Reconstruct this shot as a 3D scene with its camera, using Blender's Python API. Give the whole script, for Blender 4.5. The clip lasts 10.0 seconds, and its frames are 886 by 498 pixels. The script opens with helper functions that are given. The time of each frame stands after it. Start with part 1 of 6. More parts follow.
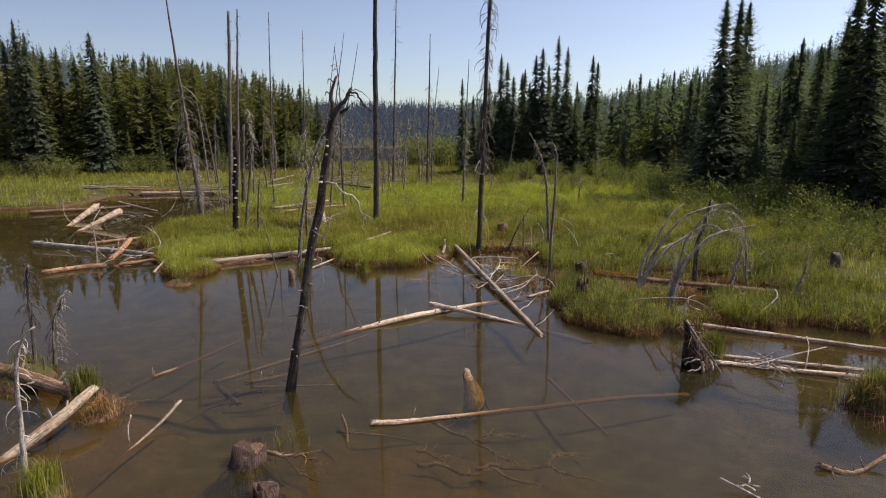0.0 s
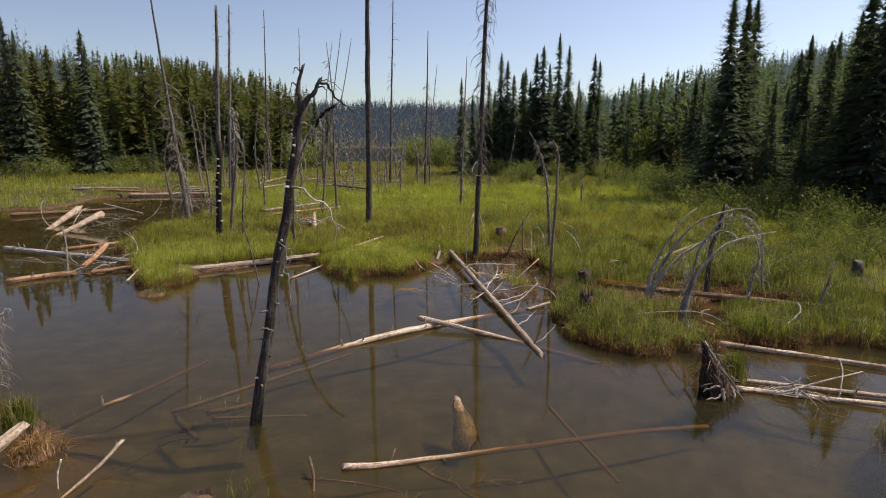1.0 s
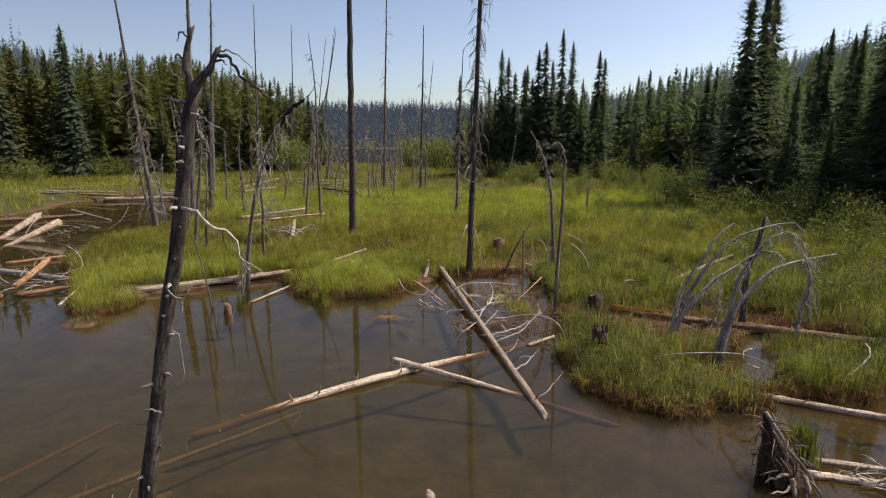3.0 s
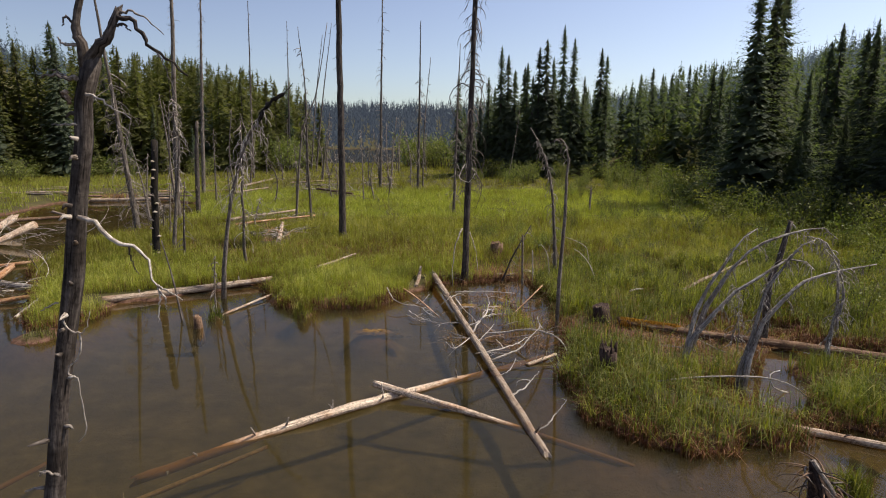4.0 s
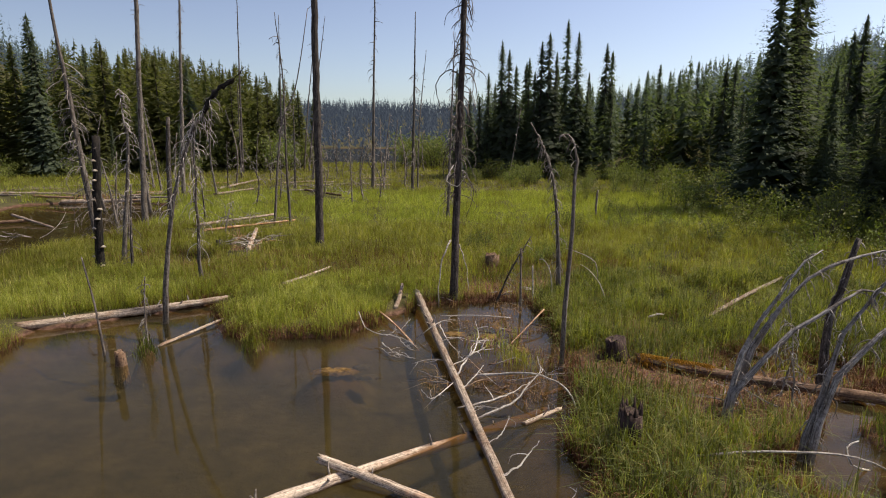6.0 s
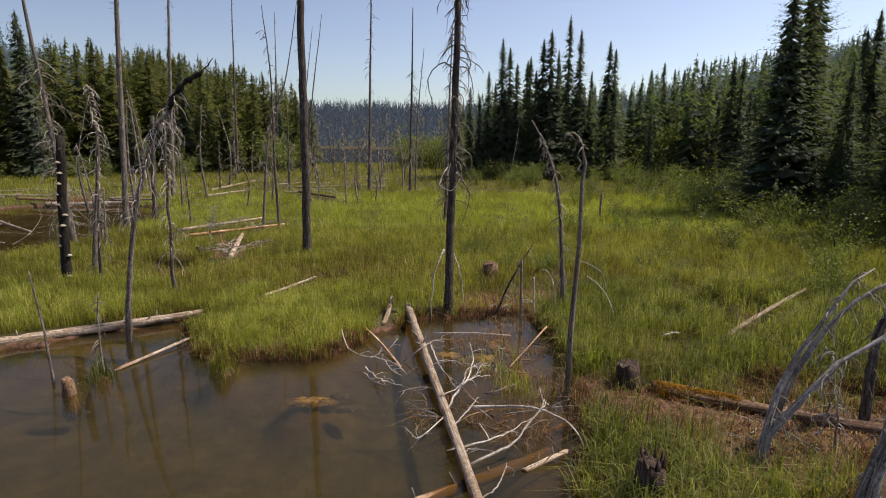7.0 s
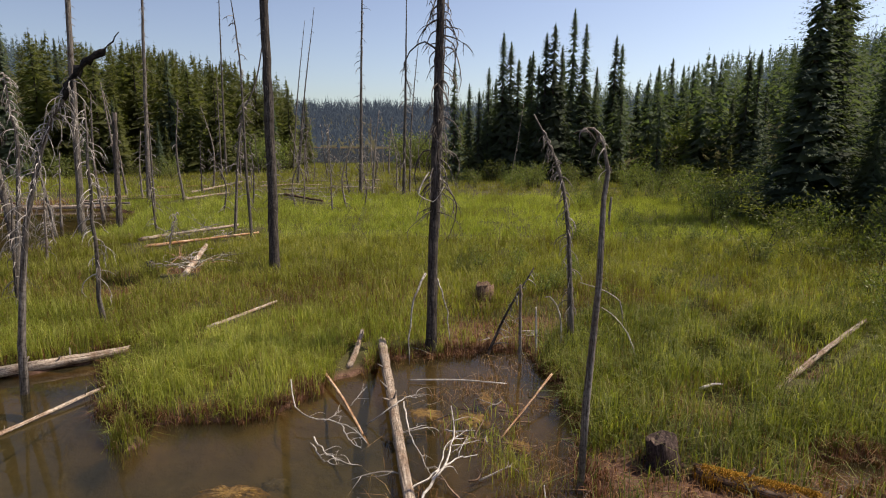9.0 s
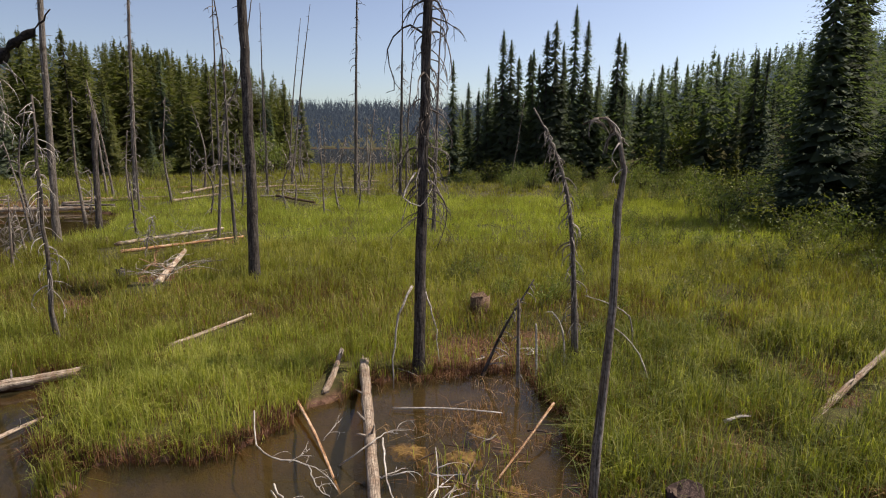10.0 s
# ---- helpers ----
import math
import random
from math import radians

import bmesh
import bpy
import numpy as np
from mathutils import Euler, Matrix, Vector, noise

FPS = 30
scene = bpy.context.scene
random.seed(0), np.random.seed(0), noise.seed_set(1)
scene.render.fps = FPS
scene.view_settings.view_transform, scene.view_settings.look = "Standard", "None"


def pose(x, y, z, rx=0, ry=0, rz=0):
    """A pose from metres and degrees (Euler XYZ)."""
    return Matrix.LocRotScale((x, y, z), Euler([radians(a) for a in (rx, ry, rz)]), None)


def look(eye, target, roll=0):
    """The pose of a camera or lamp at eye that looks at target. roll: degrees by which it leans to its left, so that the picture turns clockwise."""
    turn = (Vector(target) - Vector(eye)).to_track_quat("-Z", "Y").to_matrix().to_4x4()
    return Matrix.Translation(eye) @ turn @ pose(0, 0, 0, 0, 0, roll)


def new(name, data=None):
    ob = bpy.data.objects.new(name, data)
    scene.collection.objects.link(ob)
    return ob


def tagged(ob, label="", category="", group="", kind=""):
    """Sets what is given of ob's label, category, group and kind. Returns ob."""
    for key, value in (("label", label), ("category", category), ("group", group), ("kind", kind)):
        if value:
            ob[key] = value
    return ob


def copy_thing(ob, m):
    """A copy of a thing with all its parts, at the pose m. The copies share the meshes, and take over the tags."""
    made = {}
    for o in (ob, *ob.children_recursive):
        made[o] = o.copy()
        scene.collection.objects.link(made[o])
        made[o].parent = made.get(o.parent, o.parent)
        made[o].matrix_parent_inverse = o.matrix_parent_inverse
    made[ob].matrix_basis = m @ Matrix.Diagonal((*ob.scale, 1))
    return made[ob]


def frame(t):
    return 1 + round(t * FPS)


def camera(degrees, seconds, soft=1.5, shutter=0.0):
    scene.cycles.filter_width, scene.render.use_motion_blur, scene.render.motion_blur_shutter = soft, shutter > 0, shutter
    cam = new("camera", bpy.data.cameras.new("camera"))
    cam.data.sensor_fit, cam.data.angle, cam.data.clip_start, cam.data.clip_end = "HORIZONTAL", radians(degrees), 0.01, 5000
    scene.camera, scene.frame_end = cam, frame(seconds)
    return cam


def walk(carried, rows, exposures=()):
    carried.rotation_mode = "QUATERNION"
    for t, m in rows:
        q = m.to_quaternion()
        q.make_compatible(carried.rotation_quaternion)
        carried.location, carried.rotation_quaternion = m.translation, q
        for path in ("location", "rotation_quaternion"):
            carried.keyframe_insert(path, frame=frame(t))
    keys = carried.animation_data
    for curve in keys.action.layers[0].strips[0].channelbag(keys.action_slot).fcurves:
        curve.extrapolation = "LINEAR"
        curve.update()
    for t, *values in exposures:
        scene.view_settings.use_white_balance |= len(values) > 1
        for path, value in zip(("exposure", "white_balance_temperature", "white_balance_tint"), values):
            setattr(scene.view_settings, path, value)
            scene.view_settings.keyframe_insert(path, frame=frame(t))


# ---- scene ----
cam = camera(75.5, 10.0, 1.05)
METRES, EYE, TILT, LEAN, TURN = 11.56, 4.058, 1.36, -0.2, 0.0
ROWS = [
    (0.0, 0.0, 0.0, 0.0, 0.04, -12.66, -0.2),
    (0.5, 0.0097, 0.0489, -0.0027, 0.08, -12.66, -0.2),
    (1.0, 0.0183, 0.0987, -0.0053, 0.15, -12.63, -0.2),
    (1.5, 0.0255, 0.1499, -0.0072, 0.19, -12.63, -0.21),
    (2.0, 0.0341, 0.2012, -0.0093, 0.25, -12.58, -0.21),
    (2.5, 0.0427, 0.2538, -0.0101, 0.32, -12.57, -0.2),
    (4.0, 0.0676, 0.4053, -0.0224, 0.44, -12.52, -0.17),
    (4.5, 0.0765, 0.4528, -0.0257, 0.51, -12.55, -0.2),
    (5.0, 0.0845, 0.5006, -0.027, 0.56, -12.55, -0.25),
    (5.5, 0.092, 0.5497, -0.0303, 0.6, -12.58, -0.28),
    (7.0, 0.1132, 0.6966, -0.0375, 0.78, -12.54, -0.26),
    (7.5, 0.1193, 0.7461, -0.0369, 0.82, -12.58, -0.26),
    (8.0, 0.1267, 0.7959, -0.0377, 0.88, -12.58, -0.27),
    (8.5, 0.1341, 0.8458, -0.0415, 0.94, -12.6, -0.26),
    (9.0, 0.1412, 0.8939, -0.0445, 0.99, -12.61, -0.28),
    (9.5, 0.1488, 0.9396, -0.0483, 1.02, -12.55, -0.3),
    (10.0, 0.1554, 0.9858, -0.053, 1.07, -12.52, -0.3),
]
walk(cam, [(t, pose(0, 0, EYE, TILT, LEAN, TURN) @ pose(METRES * x, METRES * y, METRES * z, 90 + pitch, roll, yaw)) for t, x, y, z, yaw, pitch, roll in ROWS])

# ---- world, sun, exposure ----
SUN_AZ, SUN_EL = 79.0, 55.0          # degrees right of the way ahead, and above the horizon
world = bpy.data.worlds.new("world")
scene.world = world
world.use_nodes = True
wt = world.node_tree
sky = wt.nodes.new("ShaderNodeTexSky")
sky.sky_type, sky.sun_disc = "NISHITA", False
sky.sun_elevation, sky.sun_rotation = radians(SUN_EL), radians(SUN_AZ)
sky.air_density, sky.dust_density, sky.ozone_density, sky.altitude = 1.0, 2.0, 1.0, 800
pale = wt.nodes.new("ShaderNodeHueSaturation")
pale.inputs["Hue"].default_value, pale.inputs["Saturation"].default_value = 0.515, 0.88
wt.links.new(sky.outputs[0], pale.inputs["Color"])
# the sky is deeper away from the sun
way = wt.nodes.new("ShaderNodeTexCoord")
dot = wt.nodes.new("ShaderNodeVectorMath")
dot.operation = "DOT_PRODUCT"
dot.inputs[1].default_value = (0.26 * math.sin(radians(SUN_AZ)), 0.26 * math.cos(radians(SUN_AZ)), 0)
wt.links.new(way.outputs["Generated"], dot.inputs[0])
depth = wt.nodes.new("ShaderNodeMath")
depth.inputs[1].default_value = 0.86
wt.links.new(dot.outputs["Value"], depth.inputs[0])
deep = wt.nodes.new("ShaderNodeVectorMath")
deep.operation = "SCALE"
wt.links.new(pale.outputs[0], deep.inputs[0])
wt.links.new(depth.outputs[0], deep.inputs["Scale"])
wt.links.new(deep.outputs[0], wt.nodes["Background"].inputs[0])
wt.nodes["Background"].inputs[1].default_value = 0.125
sun = new("sun", bpy.data.lights.new("sun", "SUN"))
sun.data.energy, sun.data.angle, sun.data.color = 4.5, radians(0.6), (1.0, 0.89, 0.74)
a, e = radians(SUN_AZ), radians(SUN_EL)
sun.matrix_world = look((0, 0, 60), (-math.sin(a) * math.cos(e), -math.cos(a) * math.cos(e), 60 - math.sin(e)))
scene.view_settings.exposure = 0.38


# ---- materials ----
def ramp(nt, fac, stops):
    r = nt.nodes.new("ShaderNodeValToRGB")
    el = r.color_ramp.elements
    while len(el) < len(stops):
        el.new(0.5)
    for k, (p, c) in zip(el, stops):
        k.position, k.color = p, (*c, 1)
    nt.links.new(fac, r.inputs[0])
    return r.outputs[0]


def noise_tex(nt, vec, scale, detail=4.0, rough=0.55):
    n = nt.nodes.new("ShaderNodeTexNoise")
    n.inputs["Scale"].default_value, n.inputs["Detail"].default_value, n.inputs["Roughness"].default_value = scale, detail, rough
    nt.links.new(vec, n.inputs["Vector"])
    return n.outputs["Fac"]


def mathn(nt, op, x, y):
    m = nt.nodes.new("ShaderNodeMath")
    m.operation = op
    for i, v in enumerate((x, y)):
        if isinstance(v, (int, float)):
            m.inputs[i].default_value = v
        else:
            nt.links.new(v, m.inputs[i])
    return m.outputs[0]


def mixc(nt, fac, c1, c2, how="MIX"):
    m = nt.nodes.new("ShaderNodeMix")
    m.data_type, m.blend_type = "RGBA", how
    for i, v in ((0, fac), (6, c1), (7, c2)):
        if isinstance(v, (int, float)):
            m.inputs[i].default_value = v
        elif isinstance(v, tuple):
            m.inputs[i].default_value = (*v, 1)
        else:
            nt.links.new(v, m.inputs[i])
    return m.outputs[2]


def material(name, rough=0.85):
    m = bpy.data.materials.new(name)
    m.use_nodes = True
    b = m.node_tree.nodes["Principled BSDF"]
    b.inputs["Roughness"].default_value = rough
    b.inputs["Specular IOR Level"].default_value = 0.2
    return m, m.node_tree, b


def bump(nt, b, height, strength, dist=0.02):
    n = nt.nodes.new("ShaderNodeBump")
    n.inputs["Strength"].default_value, n.inputs["Distance"].default_value = strength, dist
    nt.links.new(height, n.inputs["Height"])
    nt.links.new(n.outputs[0], b.inputs["Normal"])


def wood(name, dark, mid, light, patch, patch_at=0.62, along=1.2, across=45.0, rough=0.85, relief=0.6, soaked=None):
    """Weathered wood or bark: streaks along the grain, blotches of another colour, cracks."""
    m, nt, b = material(name, rough)
    at = nt.nodes.new("ShaderNodeAttribute")
    at.attribute_name = "grain"
    mp = nt.nodes.new("ShaderNodeMapping")
    mp.inputs["Scale"].default_value = (across, across, along)
    nt.links.new(at.outputs["Vector"], mp.inputs["Vector"])
    streak = noise_tex(nt, mp.outputs[0], 1.0, 5.0, 0.65)
    info = nt.nodes.new("ShaderNodeObjectInfo")
    base = ramp(nt, streak, [(0.3, dark), (0.5, mid), (0.7, light)])
    geo = nt.nodes.new("ShaderNodeNewGeometry")
    blot = noise_tex(nt, geo.outputs["Position"], 3.1, 3.0)
    bl = ramp(nt, blot, [(patch_at - 0.08, (0, 0, 0)), (patch_at + 0.06, (1, 1, 1))])
    col = mixc(nt, mathn(nt, "MULTIPLY", bl, 0.75), base, patch)
    mq = nt.nodes.new("ShaderNodeMapping")
    mq.inputs["Scale"].default_value = (across * 2.2, across * 2.2, along * 1.6)
    nt.links.new(at.outputs["Vector"], mq.inputs["Vector"])
    crack = ramp(nt, noise_tex(nt, mq.outputs[0], 1.0, 3.0, 0.5), [(0.34, (0.25, 0.22, 0.2)), (0.43, (1, 1, 1))])
    scale = ramp(nt, noise_tex(nt, geo.outputs["Position"], 26.0, 4.0, 0.6), [(0.34, (0.6, 0.57, 0.54)), (0.5, (1.1, 1.1, 1.1)), (0.7, (1.5, 1.47, 1.44))])
    col = mixc(nt, 1.0, mixc(nt, 1.0, col, crack, "MULTIPLY"), scale, "MULTIPLY")
    if soaked:
        # the wood keeps a rusty stain up to its waterline
        xyz = nt.nodes.new("ShaderNodeSeparateXYZ")
        nt.links.new(geo.outputs["Position"], xyz.inputs[0])
        dry = nt.nodes.new("ShaderNodeMapRange")
        dry.inputs[1].default_value, dry.inputs[2].default_value = 0.0, 0.045
        nt.links.new(mathn(nt, "ADD", xyz.outputs[2], mathn(nt, "MULTIPLY", mathn(nt, "SUBTRACT", blot, 0.5), 0.08)), dry.inputs[0])
        col = mixc(nt, dry.outputs[0], mixc(nt, streak, soaked, tuple(1.9 * q for q in soaked)), col)
    tone = mathn(nt, "ADD", mathn(nt, "MULTIPLY", info.outputs["Random"], 0.5), 0.75)
    hsv = nt.nodes.new("ShaderNodeHueSaturation")
    nt.links.new(col, hsv.inputs["Color"])
    nt.links.new(tone, hsv.inputs["Value"])
    nt.links.new(hsv.outputs[0], b.inputs["Base Color"])
    bump(nt, b, streak, relief, 0.012)
    return m


BARK = wood("dead_bark", (0.05, 0.041, 0.034), (0.13, 0.11, 0.094), (0.26, 0.225, 0.195), (0.075, 0.056, 0.042), across=38, along=3.0)
CHAR = wood("charred_bark", (0.008, 0.007, 0.006), (0.02, 0.017, 0.015), (0.055, 0.045, 0.038), (0.035, 0.027, 0.02), across=30, along=6.0, relief=1.0)
DARKBARK = wood("dark_bark", (0.025, 0.02, 0.018), (0.078, 0.064, 0.056), (0.19, 0.16, 0.138), (0.036, 0.027, 0.021), across=34, along=3.5, relief=0.9)
PALE = wood("bleached_wood", (0.11, 0.078, 0.056), (0.32, 0.25, 0.19), (0.56, 0.47, 0.38), (0.20, 0.125, 0.08), 0.56, across=70, along=2.2, relief=1.0)
GREY = wood("grey_wood", (0.065, 0.052, 0.044), (0.21, 0.178, 0.15), (0.43, 0.38, 0.33), (0.15, 0.105, 0.075), 0.57, across=70, along=2.2, relief=1.0)
TWIG = wood("bleached_twig", (0.28, 0.24, 0.20), (0.44, 0.39, 0.34), (0.60, 0.55, 0.49), (0.22, 0.18, 0.15), across=60, along=2.0)
GREYTWIG = wood("grey_twig", (0.12, 0.10, 0.09), (0.24, 0.21, 0.185), (0.40, 0.36, 0.32), (0.13, 0.105, 0.085), across=60, along=2.0)
WET = wood("waterlogged_wood", (0.09, 0.055, 0.028), (0.20, 0.125, 0.062), (0.33, 0.22, 0.12), (0.12, 0.075, 0.04), across=50, along=1.0, rough=0.5)
ORANGE = wood("peeled_wood", (0.13, 0.06, 0.03), (0.36, 0.20, 0.11), (0.66, 0.52, 0.38), (0.24, 0.12, 0.055), 0.55, across=65, along=2.0, relief=1.0)
FLOATED = wood("bleached_driftwood", (0.16, 0.11, 0.08), (0.42, 0.33, 0.25), (0.68, 0.58, 0.47), (0.34, 0.2, 0.12), 0.6, across=65, along=2.0, relief=1.0, soaked=(0.11, 0.055, 0.021))
SILVER = wood("silvered_wood", (0.10, 0.088, 0.08), (0.30, 0.27, 0.245), (0.54, 0.50, 0.46), (0.15, 0.125, 0.105), 0.58, across=60, along=2.4, relief=1.0)
SUNKEN = wood("sunken_wood", (0.03, 0.022, 0.014), (0.06, 0.045, 0.028), (0.11, 0.08, 0.05), (0.04, 0.035, 0.02), across=40, along=1.2, rough=0.6)
STUMPWOOD = wood("stump_wood", (0.02, 0.013, 0.011), (0.05, 0.032, 0.026), (0.12, 0.085, 0.07), (0.03, 0.02, 0.016), across=45, along=2.0)
CUTWOOD = wood("old_cut_face", (0.04, 0.026, 0.02), (0.085, 0.058, 0.044), (0.16, 0.115, 0.085), (0.06, 0.04, 0.03), across=60, along=60)
ROOT = wood("root", (0.06, 0.035, 0.022), (0.15, 0.09, 0.055), (0.30, 0.22, 0.16), (0.07, 0.04, 0.025), across=50, along=2.0)


def leafy(name, low, mid, high, translucent=0.35, rough=0.6, patch=0.25, trans_tint=(1.1, 1.25, 0.5), fine=0.0):
    """Leaves, needles or blades: each piece has its own tone, with broad patches over the whole."""
    m, nt, b = material(name, rough)
    geo = nt.nodes.new("ShaderNodeNewGeometry")
    isl = geo.outputs["Random Per Island"]
    broad = noise_tex(nt, geo.outputs["Position"], patch, 3.0)
    v = mathn(nt, "ADD", mathn(nt, "MULTIPLY", isl, 0.55), mathn(nt, "MULTIPLY", mathn(nt, "SUBTRACT", broad, 0.27), 1.0))
    if fine:
        v = mathn(nt, "ADD", v, mathn(nt, "MULTIPLY", mathn(nt, "SUBTRACT", noise_tex(nt, geo.outputs["Position"], fine, 2.0), 0.5), 0.9))
    col = ramp(nt, v, [(0.12, low), (0.5, mid), (0.9, high)])
    info = nt.nodes.new("ShaderNodeObjectInfo")
    hsv = nt.nodes.new("ShaderNodeHueSaturation")
    nt.links.new(mathn(nt, "ADD", mathn(nt, "MULTIPLY", info.outputs["Random"], 0.5), 0.75), hsv.inputs["Value"])
    nt.links.new(mathn(nt, "ADD", mathn(nt, "MULTIPLY", info.outputs["Random"], 0.03), 0.485), hsv.inputs["Hue"])
    nt.links.new(col, hsv.inputs["Color"])
    nt.links.new(hsv.outputs[0], b.inputs["Base Color"])
    if translucent:
        tr = nt.nodes.new("ShaderNodeBsdfTranslucent")
        nt.links.new(mixc(nt, 1.0, hsv.outputs[0], trans_tint, "MULTIPLY"), tr.inputs["Color"])
        mx = nt.nodes.new("ShaderNodeMixShader")
        mx.inputs[0].default_value = translucent
        nt.links.new(b.outputs[0], mx.inputs[1])
        nt.links.new(tr.outputs[0], mx.inputs[2])
        nt.links.new(mx.outputs[0], nt.nodes["Material Output"].inputs["Surface"])
    return m


GRASS = leafy("sedge", (0.14, 0.096, 0.032), (0.25, 0.27, 0.045), (0.47, 0.43, 0.125), 0.52, 0.5, 0.35, (1.1, 1.2, 0.45), 2.6)
# darker copy of the sedge, to tone down the over-bright near right bank
DARK_SEDGE = leafy("dark_sedge", (0.05, 0.05, 0.014), (0.13, 0.155, 0.03), (0.30, 0.28, 0.095), 0.45, 0.5, 0.5, (1.15, 1.2, 0.4), 3.0)
STRAW = leafy("dead_sedge", (0.08, 0.034, 0.016), (0.20, 0.096, 0.044), (0.36, 0.235, 0.12), 0.25, 0.7)
FIR = leafy("fir_needles", (0.075, 0.092, 0.068), (0.102, 0.122, 0.08), (0.128, 0.148, 0.088), 0.5, 0.75)
PINE = leafy("pine_needles", (0.115, 0.119, 0.05), (0.145, 0.147, 0.057), (0.175, 0.174, 0.066), 0.6, 0.7)
WOODS = leafy("far_needles", (0.078, 0.094, 0.062), (0.098, 0.116, 0.07), (0.12, 0.137, 0.076), 0.5, 0.7, 0.05)
WILLOW = leafy("willow_leaves", (0.075, 0.092, 0.022), (0.16, 0.18, 0.042), (0.26, 0.265, 0.08), 0.35, 0.5, 0.6)
MOSS = leafy("orange_moss", (0.20, 0.10, 0.014), (0.38, 0.19, 0.022), (0.50, 0.30, 0.05), 0.1, 0.9, 3.0)


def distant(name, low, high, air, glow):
    """Woods far off, with the air's haze painted in as their own glow."""
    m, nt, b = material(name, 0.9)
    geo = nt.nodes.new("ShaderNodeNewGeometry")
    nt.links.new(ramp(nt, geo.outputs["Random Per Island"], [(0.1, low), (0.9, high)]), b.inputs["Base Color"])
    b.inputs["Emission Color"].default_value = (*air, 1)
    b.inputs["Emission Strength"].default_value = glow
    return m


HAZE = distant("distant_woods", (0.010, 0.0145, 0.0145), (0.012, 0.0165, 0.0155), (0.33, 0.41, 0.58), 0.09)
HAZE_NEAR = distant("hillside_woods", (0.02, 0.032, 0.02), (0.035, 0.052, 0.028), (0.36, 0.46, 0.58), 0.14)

# ground: sedge soil on land, mud at the edge, silt on the bed
GROUND, nt, b = material("ground", 0.95)
geo = nt.nodes.new("ShaderNodeNewGeometry")
sep = nt.nodes.new("ShaderNodeSeparateXYZ")
nt.links.new(geo.outputs["Position"], sep.inputs[0])
n1, n2 = noise_tex(nt, geo.outputs["Position"], 0.7, 6.0), noise_tex(nt, geo.outputs["Position"], 9.0, 6.0, 0.7)
n3 = noise_tex(nt, geo.outputs["Position"], 2.2, 5.0, 0.6)
turf = ramp(nt, mathn(nt, "ADD", mathn(nt, "MULTIPLY", n1, 0.6), mathn(nt, "MULTIPLY", n2, 0.4)), [(0.3, (0.032, 0.028, 0.012)), (0.5, (0.065, 0.058, 0.02)), (0.7, (0.105, 0.085, 0.036))])
mud = ramp(nt, n2, [(0.3, (0.03, 0.016, 0.01)), (0.5, (0.1, 0.052, 0.034)), (0.7, (0.2, 0.118, 0.085))])
silt = ramp(nt, mathn(nt, "ADD", mathn(nt, "MULTIPLY", n3, 0.65), mathn(nt, "MULTIPLY", n2, 0.35)), [(0.3, (0.028, 0.022, 0.01)), (0.5, (0.06, 0.047, 0.021)), (0.68, (0.1, 0.077, 0.035))])
level = mathn(nt, "ADD", sep.outputs[2], mathn(nt, "MULTIPLY", mathn(nt, "SUBTRACT", n3, 0.5), 0.12))
shore = nt.nodes.new("ShaderNodeMapRange")
shore.inputs[1].default_value, shore.inputs[2].default_value = 0.04, 0.11
nt.links.new(level, shore.inputs[0])
deep = nt.nodes.new("ShaderNodeMapRange")
deep.inputs[1].default_value, deep.inputs[2].default_value = 0.015, -0.04
nt.links.new(level, deep.inputs[0])
shallow = nt.nodes.new("ShaderNodeMapRange")
shallow.inputs[1].default_value, shallow.inputs[2].default_value = -0.5, -0.12
nt.links.new(level, shallow.inputs[0])
bed = mixc(nt, mathn(nt, "MULTIPLY", shallow.outputs[0], 0.7), silt, mixc(nt, n2, (0.035, 0.02, 0.009), (0.19, 0.1, 0.036)))
col = mixc(nt, deep.outputs[0], mixc(nt, shore.outputs[0], mud, turf), bed)
nt.links.new(col, b.inputs["Base Color"])
bump(nt, b, n2, 0.7, 0.05)



def tea(name, murk_colour, murk, tint):
    """Peat-stained water: part of the light is scattered by silt, the rest goes on, tinted."""
    m = bpy.data.materials.new(name)
    m.use_nodes = True
    nt = m.node_tree
    nt.nodes.remove(nt.nodes["Principled BSDF"])
    clear, silt, body = nt.nodes.new("ShaderNodeBsdfTransparent"), nt.nodes.new("ShaderNodeBsdfDiffuse"), nt.nodes.new("ShaderNodeMixShader")
    clear.inputs[0].default_value, silt.inputs[0].default_value, body.inputs[0].default_value = (*tint, 1), (*murk_colour, 1), murk
    nt.links.new(clear.outputs[0], body.inputs[1])
    nt.links.new(silt.outputs[0], body.inputs[2])
    nt.links.new(body.outputs[0], nt.nodes["Material Output"].inputs["Surface"])
    return m, nt, body


# the surface mirrors, with a faint ripple
WATER, nt, body = tea("pond_water", (0.1, 0.088, 0.046), 0.17, (0.74, 0.67, 0.45))
gloss, top, fres = nt.nodes.new("ShaderNodeBsdfGlossy"), nt.nodes.new("ShaderNodeMixShader"), nt.nodes.new("ShaderNodeFresnel")
gloss.inputs["Roughness"].default_value = 0.015
geo = nt.nodes.new("ShaderNodeNewGeometry")
fres.inputs[0].default_value = 1.333
rp = nt.nodes.new("ShaderNodeBump")
rp.inputs["Strength"].default_value, rp.inputs["Distance"].default_value = 0.02, 0.02
nt.links.new(noise_tex(nt, geo.outputs["Position"], 2.6, 3.0), rp.inputs["Height"])
nt.links.new(rp.outputs[0], gloss.inputs["Normal"])
nt.links.new(rp.outputs[0], fres.inputs["Normal"])
